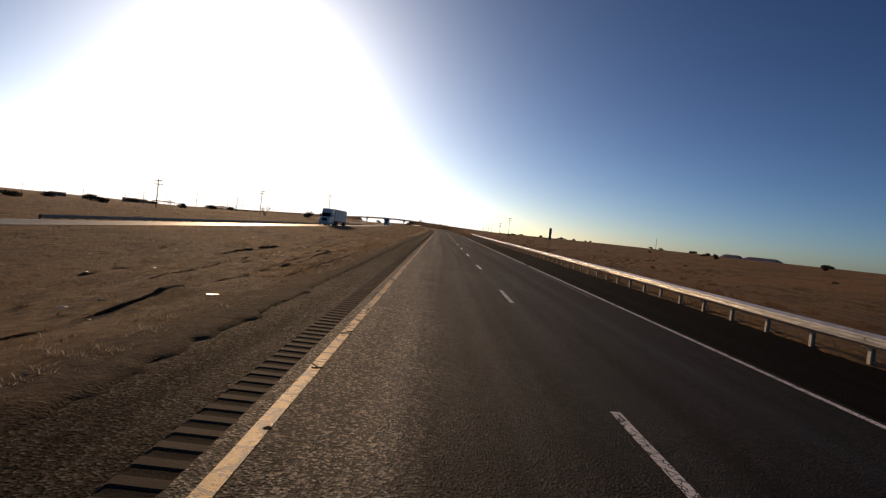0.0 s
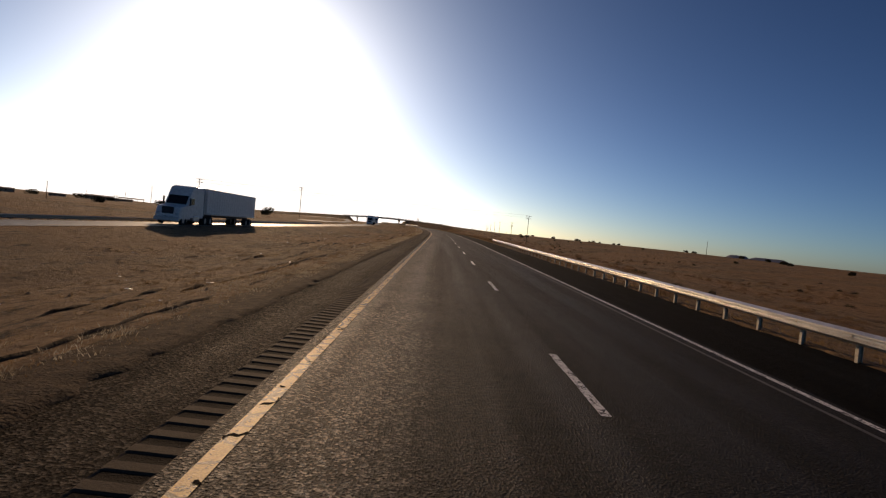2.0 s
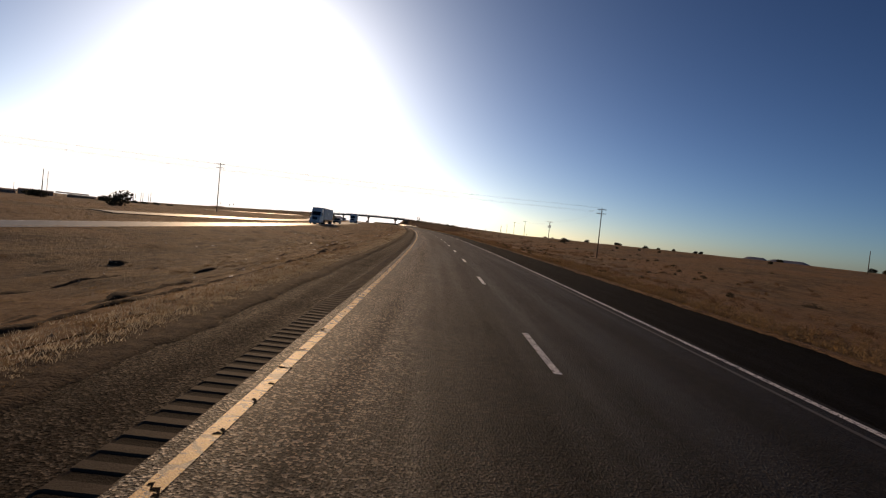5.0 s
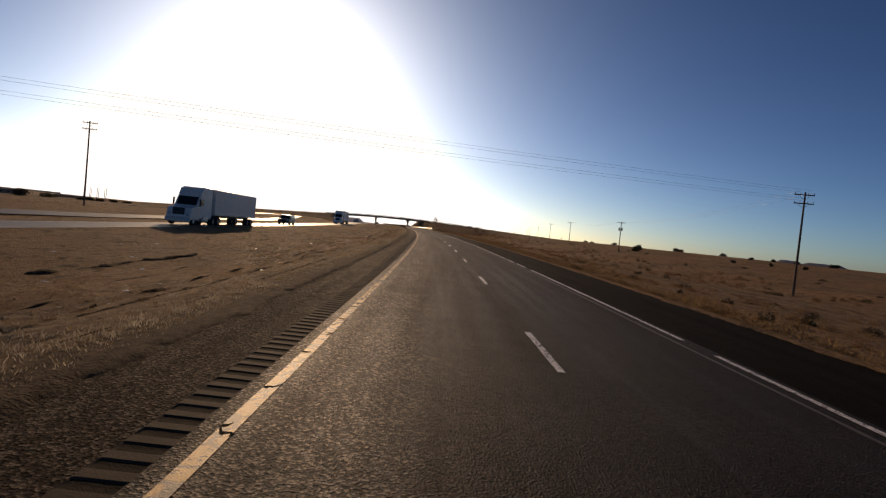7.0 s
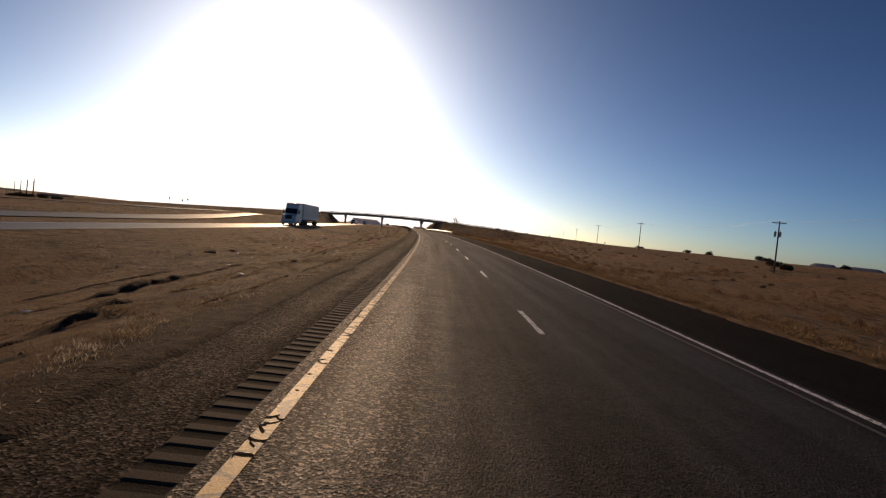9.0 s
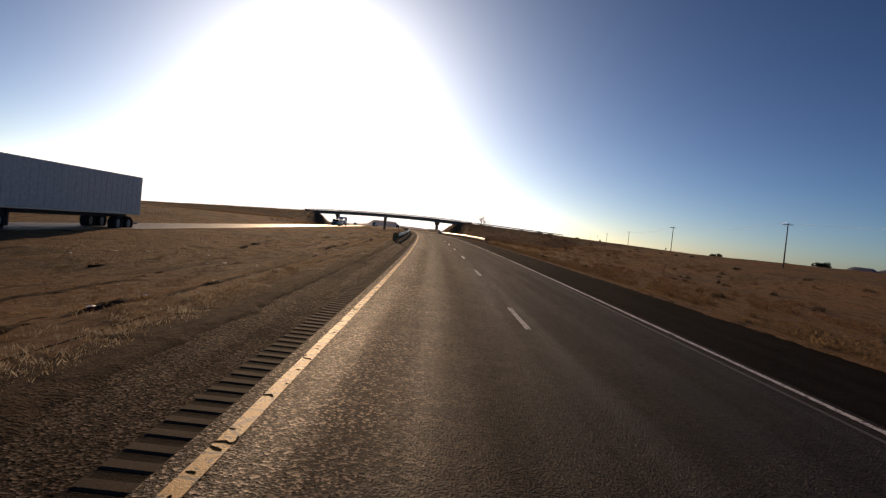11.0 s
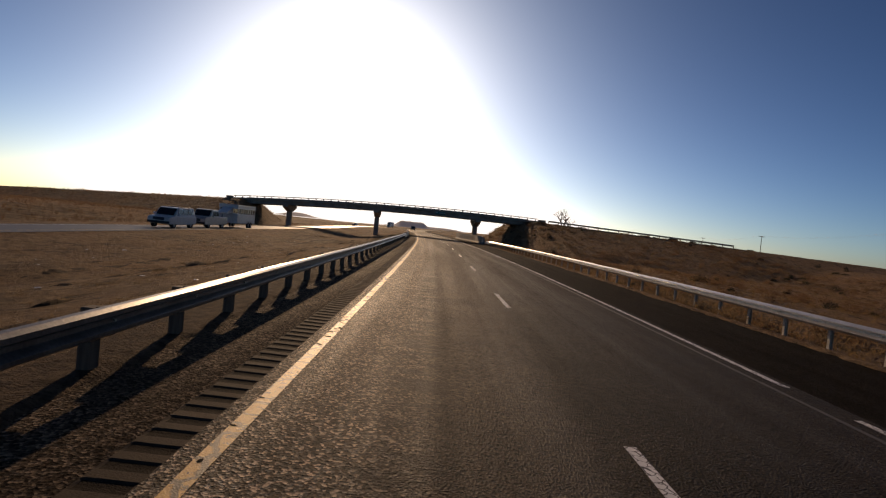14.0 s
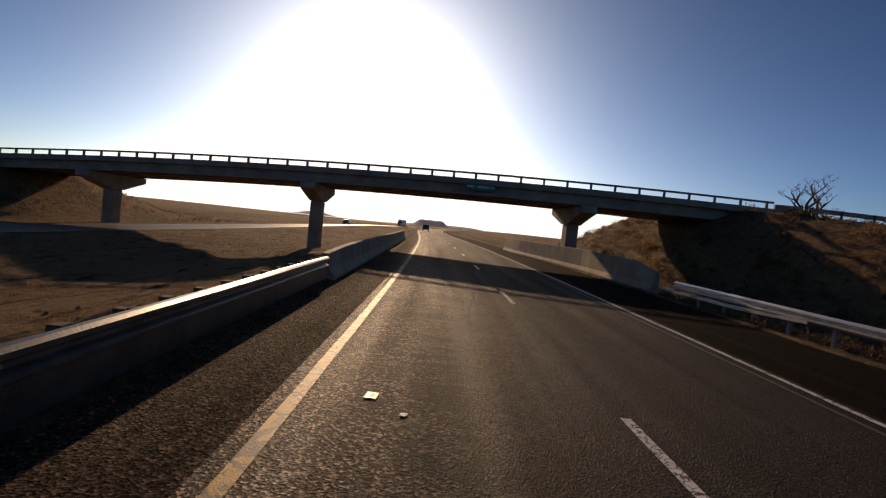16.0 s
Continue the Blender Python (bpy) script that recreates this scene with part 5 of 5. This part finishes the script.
# ------------------------------------------------------------------ plants
def branch_tree(s, u, height, label, seed, spread=0.55, z=None, depth=5):
    """A bare tree: tapered trunk, limbs and many fine twigs."""
    r = random.Random(seed)
    ob = thing("bare_tree", frame_at(s, u, z), label, "tree")
    bm_t, twigs_v, twigs_f = bmesh.new(), [], []

    def twig(a, b, w):
        d = (b - a).normalized()
        side = d.cross(Vector((r.uniform(-1, 1), r.uniform(-1, 1), 0.3))).normalized() * w
        up = d.cross(side).normalized() * w
        i = len(twigs_v)
        twigs_v.extend([a + side, a - side * 0.5 + up, a - side * 0.5 - up, b])
        twigs_f.extend([(i, i + 1, i + 3), (i + 1, i + 2, i + 3), (i + 2, i, i + 3)])

    def grow(p, d, length, rad, level):
        bend = Vector((r.uniform(-1, 1), r.uniform(-1, 1), r.uniform(-0.2, 0.6))) * 0.25
        q = p + (d + bend).normalized() * length
        if level < 3:
            rod(bm_t, p, q, rad, rad * 0.68, 7 if level < 2 else 5, False)
        else:
            twig(p, q, rad)
        if level >= depth:
            return
        for i in range(2 if level == 0 else r.choice((2, 3, 3))):
            a = r.uniform(0, 2 * math.pi)
            out = Vector((math.cos(a), math.sin(a), r.uniform(0.1, 0.7)))
            nd = (d * (1 - spread) + out * spread).normalized()
            grow(p.lerp(q, r.uniform(0.55, 1.0)), nd, length * r.uniform(0.55, 0.85), rad * 0.58, level + 1)

    for i in range(3):
        a = i * 2.1 + r.uniform(-0.3, 0.3)
        grow(Vector((0.05 * math.cos(a), 0.05 * math.sin(a), -0.2)), Vector((math.cos(a) * 0.4, math.sin(a) * 0.4, 1)).normalized(), height * 0.36, height * 0.03, 0)
    part("trunk", bm_t, M_BARK, ob)
    mesh_ob("crown", twigs_v, twigs_f, M_BARK, ob)
    return ob


branch_tree(616.0, 30.6, 5.4, "bare leafless tree on the overpass embankment", 5)
branch_tree(617.0, 32.4, 3.2, "small bare tree on the overpass embankment", 9)
branch_tree(222, -68, 5.0, "bare leafless tree beyond the opposite road", 21)
branch_tree(455, -190, 6.0, "bare tree near a far building", 33)


def leaf_bush(name, s, u, w, h, label, seed, mat=None, count=260, group="bushes", z=None):
    """A shrub of many small leaf blades on short stems."""
    r = random.Random(seed)
    ob = thing(name, frame_at(s, u, z), label, "bush", group)
    bm = bmesh.new()
    for i in range(6):
        a = r.uniform(0, 6.28)
        rod(bm, (0, 0, -0.1), (math.cos(a) * w * 0.3, math.sin(a) * w * 0.3, h * 0.6), 0.04, 0.015, 5)
    part("stems", bm, M_BARK, ob)
    lobes = [(r.uniform(-0.35, 0.35) * w, r.uniform(-0.35, 0.35) * w, r.uniform(0.18, 0.6) * h, r.uniform(0.24, 0.38)) for _ in range(9)]
    verts, faces = [], []
    for i in range(count):
        cx, cy, cz, k = r.choice(lobes)
        p = Vector((r.gauss(0, 1), r.gauss(0, 1), r.gauss(0, 1))).normalized() * r.uniform(0.6, 1.05)
        c = Vector((cx + p.x * w * k, cy + p.y * w * k, max(0.05, cz + p.z * h * k)))
        size = r.uniform(0.07, 0.14) * max(w, h) ** 0.6
        a = Vector((r.gauss(0, 1), r.gauss(0, 1), r.gauss(0, 1))).normalized() * size
        b = a.cross(Vector((r.gauss(0, 1), r.gauss(0, 1), r.gauss(0, 1)))).normalized() * size * 0.6
        i0 = len(verts)
        verts.extend([c - a, c + b, c + a, c - b])
        faces.append((i0, i0 + 1, i0 + 2, i0 + 3))
    mesh_ob("crown", verts, faces, mat or M_SHRUB, ob)


for i, (s, u, w, h) in enumerate(((590, 190, 8, 5), (575, 182, 7, 4), (603, 170, 7, 5), (430, 76, 3.4, 2.2), (445, 84, 4.0, 2.4), (300, 160, 4, 2.6), (330, 185, 5, 3), (360, 200, 4, 3), (395, 210, 5, 3), (420, 230, 5, 3.4),
                                  (460, 215, 5, 3), (500, 250, 6, 3.6), (250, 190, 5, 3), (280, 220, 5, 3), (640, 150, 5, 3.5), (690, 180, 6, 4), (670, 128, 4, 3), (350, 120, 2.2, 1.4), (270, 140, 3, 2),
                                  (560, 130, 4, 2.6), (520, 170, 5, 3), (700, 230, 6, 4), (760, 240, 6, 4), (420, 140, 3, 2), (616, 55, 2.4, 1.8), (615, 59, 1.8, 1.4), (612, 70, 1.8, 1.2), (622, 31, 1.4, 1.1),
                                  (391, 85, 1.8, 1.3), (428, 116, 2.2, 1.6), (424, 121, 2.0, 1.4), (386, 92, 1.6, 1.3), (421, 127, 2.4, 1.8), (382, 98, 1.7, 1.3), (415, 134, 2.4, 1.7), (236, 96, 1.8, 1.2), (208, 110, 2.2, 1.5), (165, 120, 2.2, 1.4))):
    leaf_bush("juniper_bush", s, u, 0.65 * w, 0.7 * h, "dark rounded juniper bush in dry grass", 100 + i, count=800)
for i, (s, u, w, h) in enumerate(((304, -65, 5, 4.0), (420, -150, 8, 4), (300, -130, 5, 3), (240, -140, 5, 3), (330, -190, 8, 4), (520, -240, 9, 4.5), (560, -290, 9, 5), (380, -240, 8, 4), (480, -150, 6, 3.4), (620, -250, 8, 4), (560, -180, 6, 3), (200, -150, 5, 2.6), (582, -168, 5, 2.2), (574, -160, 4, 1.8), (566, -150, 4, 1.6), (592, -178, 4, 1.8), (556, -140, 4, 1.4))):
    leaf_bush("juniper_bush", s, u, w, h, "dark scrubby bush beyond the opposite road", 200 + i, count=700)


def grass_field(name, n, place, mat, label, seed, height=(0.12, 0.4), blades=9, width=0.006):
    """Tufts of dry grass blades, all in one mesh."""
    r = random.Random(seed)
    verts, faces = [], []
    for _ in range(n):
        s, u, k = place(r)
        x, y = plan(s, u)
        z = ground_z(s, u) - 0.02
        for _ in range(blades):
            a = r.uniform(0, 6.28)
            h = r.uniform(*height) * k
            lean = r.uniform(0.1, 0.7) * h
            ox, oy = r.gauss(0, 0.09) * k, r.gauss(0, 0.09) * k
            ca, sa = math.cos(a), math.sin(a)
            w = width * r.uniform(0.6, 1.3) * (0.7 + 0.3 * k)
            i = len(verts)
            px, py = x + ox, y + oy
            verts.extend([(px - sa * w, py + ca * w, z), (px + sa * w, py - ca * w, z), (px + ca * lean * 0.4, py + sa * lean * 0.4, z + h * 0.65), (px + ca * lean, py + sa * lean, z + h)])
            faces.append((i, i + 1, i + 2))
            faces.append((i + 2, i, i + 3))
    ob = mesh_ob(name, verts, faces, mat)
    tagged(ob, label, "grass", kind="stuff")


def verge_left(r):
    while True:
        s = r.uniform(-5, 600)
        u = PAVE_L - 0.3 - abs(r.gauss(0, 0.75)) + 0.3 * noise.noise((s * 0.1, 2, 2))
        lush = 0 if s > 438 and u > -2.7 else smooth(62, 105, s) * (1 - 0.55 * smooth(165, 230, s)) + 0.15
        if r.random() < lush and (noise.noise((s * 0.035, 5, 1)) + 0.6 * noise.noise((s * 0.3, u, 3)) > -0.1 or r.random() < 0.2):
            return s, u, r.uniform(0.5, 1.1)


def median(r):
    while True:
        s, u = r.uniform(0, 600), r.uniform(-17, -2.9)
        x, y = plan(s, u)
        if noise.noise((x * 0.16, y * 0.09, 2)) > 0.0 or r.random() < 0.15:
            return s, u, r.uniform(0.35, 0.9)


def tufts(r):
    while True:
        s, u = r.uniform(-4, 600), PAVE_L - 0.3 - r.random() ** 1.6 * 9
        if not (s > 438 and u > -2.6) and noise.noise((s * 0.09, u * 0.9, 40)) + 0.5 * noise.noise((s * 0.5, u * 2.2, 41)) > (-0.25 if u > -2.6 else 0.02):
            return s, u, r.uniform(0.5, 1.0)


def verge_right(r):
    while True:
        s = r.uniform(10, 640)
        u = PAVE_R + 0.25 + abs(r.gauss(0, 1)) * 6
        x, y = plan(s, u)
        if noise.noise((x * 0.12, y * 0.12, 6)) > -0.1 or r.random() < 0.2:
            return s, u, r.uniform(0.5, 1.3)


def plain_right(r):
    s, u = r.uniform(20, 760), PAVE_R + 6 + r.random() ** 1.6 * 90
    return s, u, r.uniform(0.8, 1.7)


def far_bank(r):
    s, u = r.uniform(20, 640), OPP_L - 6 - r.random() ** 1.4 * 60
    return s, u, r.uniform(0.8, 1.6)


grass_field("dry_grass", 21000, verge_left, M_PALEGRASS, "bleached upright dry grass along the median verge", 1, (0.03, 0.11), 15, 0.0022)
grass_field("dry_grass", 9000, median, M_PALEGRASS, "sparse dry grass in the median", 2, (0.03, 0.10), 8, 0.004)
grass_field("dry_grass", 23000, tufts, M_STRAW, "low matted straw tufts in the median", 21, (0.03, 0.09), 13, 0.0042)
grass_field("dry_grass", 9000, verge_right, M_STRAW, "tufts of dry straw-coloured grass beside the shoulder", 3, (0.05, 0.17), 11, 0.007)
grass_field("dry_grass", 9500, plain_right, M_STRAW, "dry grass on the open plain", 4, (0.05, 0.15), 12, 0.008)
grass_field("dry_grass", 5000, far_bank, M_STRAW, "dry grass beyond the opposite carriageway", 5, (0.06, 0.18), 9, 0.01)


def weed_field(name, n, place, mat, label, seed, blades=90, size=(0.25, 0.7), tall=(0.2, 0.5), thick=0.012):
    """Low mounded scrub, each a mound of fine twigs, all in one mesh."""
    r = random.Random(seed)
    verts, faces = [], []
    for _ in range(n):
        s, u, k = place(r)
        x, y = plan(s, u)
        z = ground_z(s, u) - 0.03
        w, h = r.uniform(*size) * k, r.uniform(*tall) * k
        sx, sy = r.uniform(0.7, 1.3), r.uniform(0.7, 1.3)
        for _ in range(blades):
            d = Vector((r.gauss(0, 1), r.gauss(0, 1), abs(r.gauss(0, 0.9)))).normalized()
            f = r.uniform(0.35, 1)
            c = Vector((x + d.x * w * f * sx, y + d.y * w * f * sy, z + d.z * h * f))
            a = (d + Vector((r.gauss(0, 0.7), r.gauss(0, 0.7), r.gauss(0, 0.7)))).normalized() * r.uniform(0.05, 0.13) * (0.5 + 0.5 * k)
            b = a.cross(Vector((r.gauss(0, 1), r.gauss(0, 1), 1))).normalized() * thick * (0.5 + 0.5 * k)
            i = len(verts)
            verts.extend([c - b, c + b, c + a])
            faces.append((i, i + 1, i + 2))
    ob = mesh_ob(name, verts, faces, mat)
    tagged(ob, label, "weeds", kind="stuff")


def weeds_right(r):
    while True:
        s, u = r.uniform(0, 660), PAVE_R + 2.5 + r.random() ** 1.3 * 45
        x, y = plan(s, u)
        if noise.noise((x * 0.07, y * 0.07, 12)) > 0.05:
            return s, u, r.uniform(0.7, 1.5) * (1.3 if s > 330 else 0.9)


def verge_scrub(r):
    while True:
        s, u = r.uniform(180, 640), PAVE_R + 0.7 + abs(r.gauss(0, 1)) * 4.5
        x, y = plan(s, u)
        if noise.noise((x * 0.1, y * 0.1, 19)) > -0.05:
            return s, u, r.uniform(0.6, 1.3)


def weeds_left(r):
    while True:
        s, u = r.uniform(0, 620), -2.5 - r.random() ** 1.5 * 13
        x, y = plan(s, u)
        if not (s > 438 and u > -2.8) and noise.noise((x * 0.25, y * 0.06, 15)) > 0.0:
            return s, u, r.uniform(0.2, 0.5)


def dark_scrub(r):
    while True:
        s, u = 60 + 580 * r.random() ** 0.6, PAVE_R + 4 + r.random() ** 1.4 * 60
        x, y = plan(s, u)
        if noise.noise((x * 0.05, y * 0.05, 31)) > -0.05:
            return s, u, r.uniform(0.7, 1.4)


def weeds_bank(r):
    s, u = r.uniform(540, 660), r.uniform(14, 60)
    return s, u, r.uniform(0.7, 1.5)


def bank_grass(r):
    s, u = r.uniform(500, 665), r.uniform(13.5, 62)
    return s, u, r.uniform(0.7, 1.5)


def bank_left(r):
    s, u = r.uniform(540, 680), -r.uniform(31, 90)
    return s, u, r.uniform(0.7, 1.4)


grass_field("dry_grass", 9000, bank_grass, M_STRAW, "dry grass on the overpass embankment", 14, (0.06, 0.2), 11, 0.009)
grass_field("dry_grass", 5000, bank_left, M_REDDISH, "red-brown dry grass on the far embankment", 15, (0.12, 0.35), 8, 0.016)
weed_field("scrub_weeds", 1700, weeds_right, M_REDDISH, "low red-brown scrub weeds on the plain", 6, 130, thick=0.028)
weed_field("scrub_weeds", 5200, weeds_left, M_TAN, "small dry weeds in the median", 7, 60, (0.3, 1.0), (0.12, 0.34), 0.011)
weed_field("scrub_weeds", 1500, verge_scrub, M_TAN, "tan mounded scrub beside the shoulder", 17, 200, (0.3, 0.75), (0.2, 0.5), 0.022)
weed_field("scrub_weeds", 220, dark_scrub, M_SHRUB, "dark low sagebrush mounds on the plain", 18, 260, (0.3, 0.7), (0.25, 0.5), 0.035)
weed_field("scrub_weeds", 1100, weeds_bank, M_REDDISH, "dry scrub on the overpass bank", 8, thick=0.03)


# ------------------------------------------------------------------ litter and stones in the median
def litter(n, seed):
    r = random.Random(seed)
    verts, faces = [], []
    for _ in range(n):
        s, u = r.uniform(4, 560), -3.6 - r.random() * 12.5
        x, y = plan(s, u)
        z = ground_z(s, u) + 0.04
        k = r.choice((0.04, 0.05, 0.06, 0.08, 0.12))
        a = r.uniform(0, 6.28)
        i = len(verts)
        for px, py, pz in ((-1, -0.6, 0), (1, -0.5, 0.1), (0.9, 0.6, 0.2), (-0.8, 0.5, 0.1), (0, 0, 0.3)):
            verts.append((x + k * (px * math.cos(a) - py * math.sin(a)), y + k * (px * math.sin(a) + py * math.cos(a)), z + k * pz))
        faces.extend([(i, i + 1, i + 4), (i + 1, i + 2, i + 4), (i + 2, i + 3, i + 4), (i + 3, i, i + 4)])
    ob = mesh_ob("litter", verts, faces, M_LITTER)
    tagged(ob, "scattered white paper and plastic litter in the median", "litter", kind="stuff")


litter(620, 9)


def clods(n, seed):
    """Lumps of soil and stones on the median dirt and along the pavement edge."""
    r = random.Random(seed)
    verts, faces = [], []
    shape = ((-1, -0.8, 0), (1, -0.7, 0), (0.9, 0.8, 0), (-0.9, 0.9, 0), (0.1, 0, 0.75))
    while len(verts) < n * 5:
        s = r.uniform(2, 600)
        u = PAVE_L - 0.15 - abs(r.gauss(0, 1.1)) if r.random() < 0.45 else r.uniform(-16.5, -2.6)
        x, y = plan(s, u)
        if noise.noise((x * 0.25, y * 0.12, 51)) < 0.0 and r.random() < 0.75:
            continue
        z = ground_z(s, u) - 0.01
        k, a = r.choice((0.014, 0.02, 0.025, 0.03, 0.04, 0.06)), r.uniform(0, 6.28)
        sx, sy, sz = r.uniform(0.7, 1.5), r.uniform(0.7, 1.3), r.uniform(0.4, 0.9)
        i = len(verts)
        for px, py, pz in shape:
            px, py = px * k * sx * r.uniform(0.7, 1.2), py * k * sy * r.uniform(0.7, 1.2)
            verts.append((x + px * math.cos(a) - py * math.sin(a), y + px * math.sin(a) + py * math.cos(a), z + k * sz * pz + (0.0 if pz else -0.02)))
        faces.extend([(i, i + 1, i + 4), (i + 1, i + 2, i + 4), (i + 2, i + 3, i + 4), (i + 3, i, i + 4)])
    tagged(mesh_ob("clods", verts, faces, M_DIRT), "lumps of dry soil and small stones in the median", "stones", kind="stuff")


clods(20000, 77)


def crumpled_scrap(s, u, w, d, label, z=None):
    r = random.Random(int(s * 10))
    ob_v, ob_f = [], []
    n = 5
    for i in range(n):
        for j in range(n):
            ob_v.append(((i / (n - 1) - 0.5) * w + r.uniform(-0.01, 0.01), (j / (n - 1) - 0.5) * d + r.uniform(-0.01, 0.01), 0.004 + r.uniform(0, 0.008)))
    for i in range(n - 1):
        for j in range(n - 1):
            a = i * n + j
            ob_f.append((a, a + 1, a + n + 1, a + n))
    ob = mesh_ob("paper_scrap", ob_v, ob_f, M_LITTER)
    sol = ob.modifiers.new("thickness", "SOLIDIFY")
    sol.thickness = 0.004
    ob.matrix_world = frame_at(s, u, z, r.uniform(0, 3))
    tagged(ob, label, "litter", "paper scraps")


crumpled_scrap(579.5, 0.86, 0.22, 0.14, "crumpled white paper scrap on the asphalt", road_z(579.5, 0.86) + 0.002)
crumpled_scrap(579.0, 1.24, 0.09, 0.07, "small white scrap on the asphalt", road_z(579.0, 1.24) + 0.002)
crumpled_scrap(489.5, -9.2, 0.5, 0.12, "long pale board scrap on the median dirt")
crumpled_scrap(470.5, -5.3, 0.26, 0.16, "white paper scrap in the median grass")
crumpled_scrap(470.3, -4.5, 0.22, 0.12, "torn white plastic in the median grass")
scatter = random.Random(5)
for i in range(14):
    crumpled_scrap(154.6 + scatter.gauss(0, 2.2), -12.9 + scatter.gauss(0, 1.2), scatter.uniform(0.08, 0.2), scatter.uniform(0.06, 0.14), "small white paper scrap in the median grass")
crumpled_scrap(331.0, 12.9, 0.35, 0.2, "torn white plastic at the shoulder edge")
crumpled_scrap(330.2, 13.3, 0.3, 0.16, "pale crumpled scrap at the shoulder edge")
crumpled_scrap(325.5, 13.0, 0.24, 0.2, "small white scrap at the shoulder edge")
crumpled_scrap(343.4, -3.7, 0.2, 0.2, "white paper scrap on median dirt")
crumpled_scrap(324.5, -6.6, 0.3, 0.18, "torn white plastic bag in the median grass")
crumpled_scrap(12.0, -3.2, 0.24, 0.18, "white plastic scrap on median dirt")
crumpled_scrap(134.4, -1.95, 0.3, 0.2, "white paper scrap at the pavement edge")


# ------------------------------------------------------------------ frontage road beyond the opposite lanes
def frontage():
    """A narrow road that runs beside the highway and doubles back up to the overpass road."""
    ob = tagged(new("road_frontage"), "narrow pale frontage road beyond the opposite carriageway", "road", kind="structure")
    way = [Vector(p) for p in ((255, -43), (280, -41.3), (300, -40), (340, -38), (400, -38.5), (440, -40.5), (468, -42.8), (479, -44.5), (481, -47), (474, -49.5), (462, -52.5), (445, -58), (428, -68), (415, -84))]
    pts = []
    for k in range(len(way) - 1):
        a, b, c, d = way[max(k - 1, 0)], way[k], way[k + 1], way[min(k + 2, len(way) - 1)]
        for q in range(8):
            f = q / 8
            pts.append(0.5 * (2 * b + (c - a) * f + (2 * a - 5 * b + 4 * c - d) * f * f + (3 * b - a - 3 * c + d) * f ** 3))
    verts, faces = [], []
    for k, p in enumerate(pts):
        d = (pts[min(k + 1, len(pts) - 1)] - pts[max(k - 1, 0)]).normalized()
        side = Vector((-d.y, d.x)) * 1.8
        hs = [max(ground_z(*(p + side * (f + g))) for g in (-0.35, 0.0, 0.35)) + 0.04 for f in (-1, 0, 1)]
        for f, h in zip((-1, 0, 1), hs):
            q = p + side * f
            verts.append((*plan(q.x, q.y), h))
    for k in range(len(pts) - 1):
        for j in (0, 1):
            a = 3 * k + j
            faces.append((a, a + 1, a + 4, a + 3))
    st = mesh_ob("lane_surface", verts, faces, M_ASPHALT2, ob)
    sol = st.modifiers.new("thickness", "SOLIDIFY")
    sol.thickness = 0.08
    sol.offset = 0.0


frontage()


# ------------------------------------------------------------------ far hills
def far_hill(name, az, dist, half_width, height, label, mat, seed, flat=0.5, deep=300.0, origin=573):
    """A distant mesa or hill as a solid ridge; az is degrees to the left of +y."""
    r = random.Random(seed)
    a = radians(az)
    ox, oy = plan(origin, 0)
    cx, cy = ox - math.sin(a) * dist, oy + math.cos(a) * dist
    m = Matrix.Translation((cx, cy, -8)) @ Matrix.Rotation(a, 4, "Z")
    verts, faces = [], []
    nx, ny = 60, 9
    for j in range(ny):
        g = j / (ny - 1) * 2 - 1
        for i in range(nx):
            f = i / (nx - 1) * 2 - 1
            side = 1 - smooth(flat, 1.0, abs(f))
            talus = 1 - smooth(0.25, 1.0, abs(g))
            z = (height + 8) * side ** 1.3 * talus
            z *= 1 + 0.03 * noise.noise((f * 6 + seed, g * 0.5, 0)) + 0.015 * noise.noise((f * 12, g * 0.5, seed))
            verts.append((f * half_width, g * deep, z))
    for j in range(ny - 1):
        for i in range(nx - 1):
            k = j * nx + i
            faces.append((k, k + 1, k + nx + 1, k + nx))
    ob = mesh_ob(name, verts, faces, mat, smooth_shade=True)
    ob.matrix_world = m
    tagged(ob, label, "hill", kind="structure")


# pale or blue haze comes from the hill materials, not from the air
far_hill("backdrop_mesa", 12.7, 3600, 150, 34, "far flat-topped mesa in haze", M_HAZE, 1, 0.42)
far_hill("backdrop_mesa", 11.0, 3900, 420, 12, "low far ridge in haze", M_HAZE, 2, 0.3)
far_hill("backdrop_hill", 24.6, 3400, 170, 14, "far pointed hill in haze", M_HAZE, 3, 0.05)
far_hill("backdrop_hill", -29.0, 4100, 130, 46, "far flat-topped hill, blue haze in its colour", M_HAZEBLUE, 4, 0.3, 300, 110)
far_hill("backdrop_hill", -31.5, 4200, 220, 46, "far low hill, blue haze in its colour", M_HAZEBLUE, 6, 0.3, 300, 110)
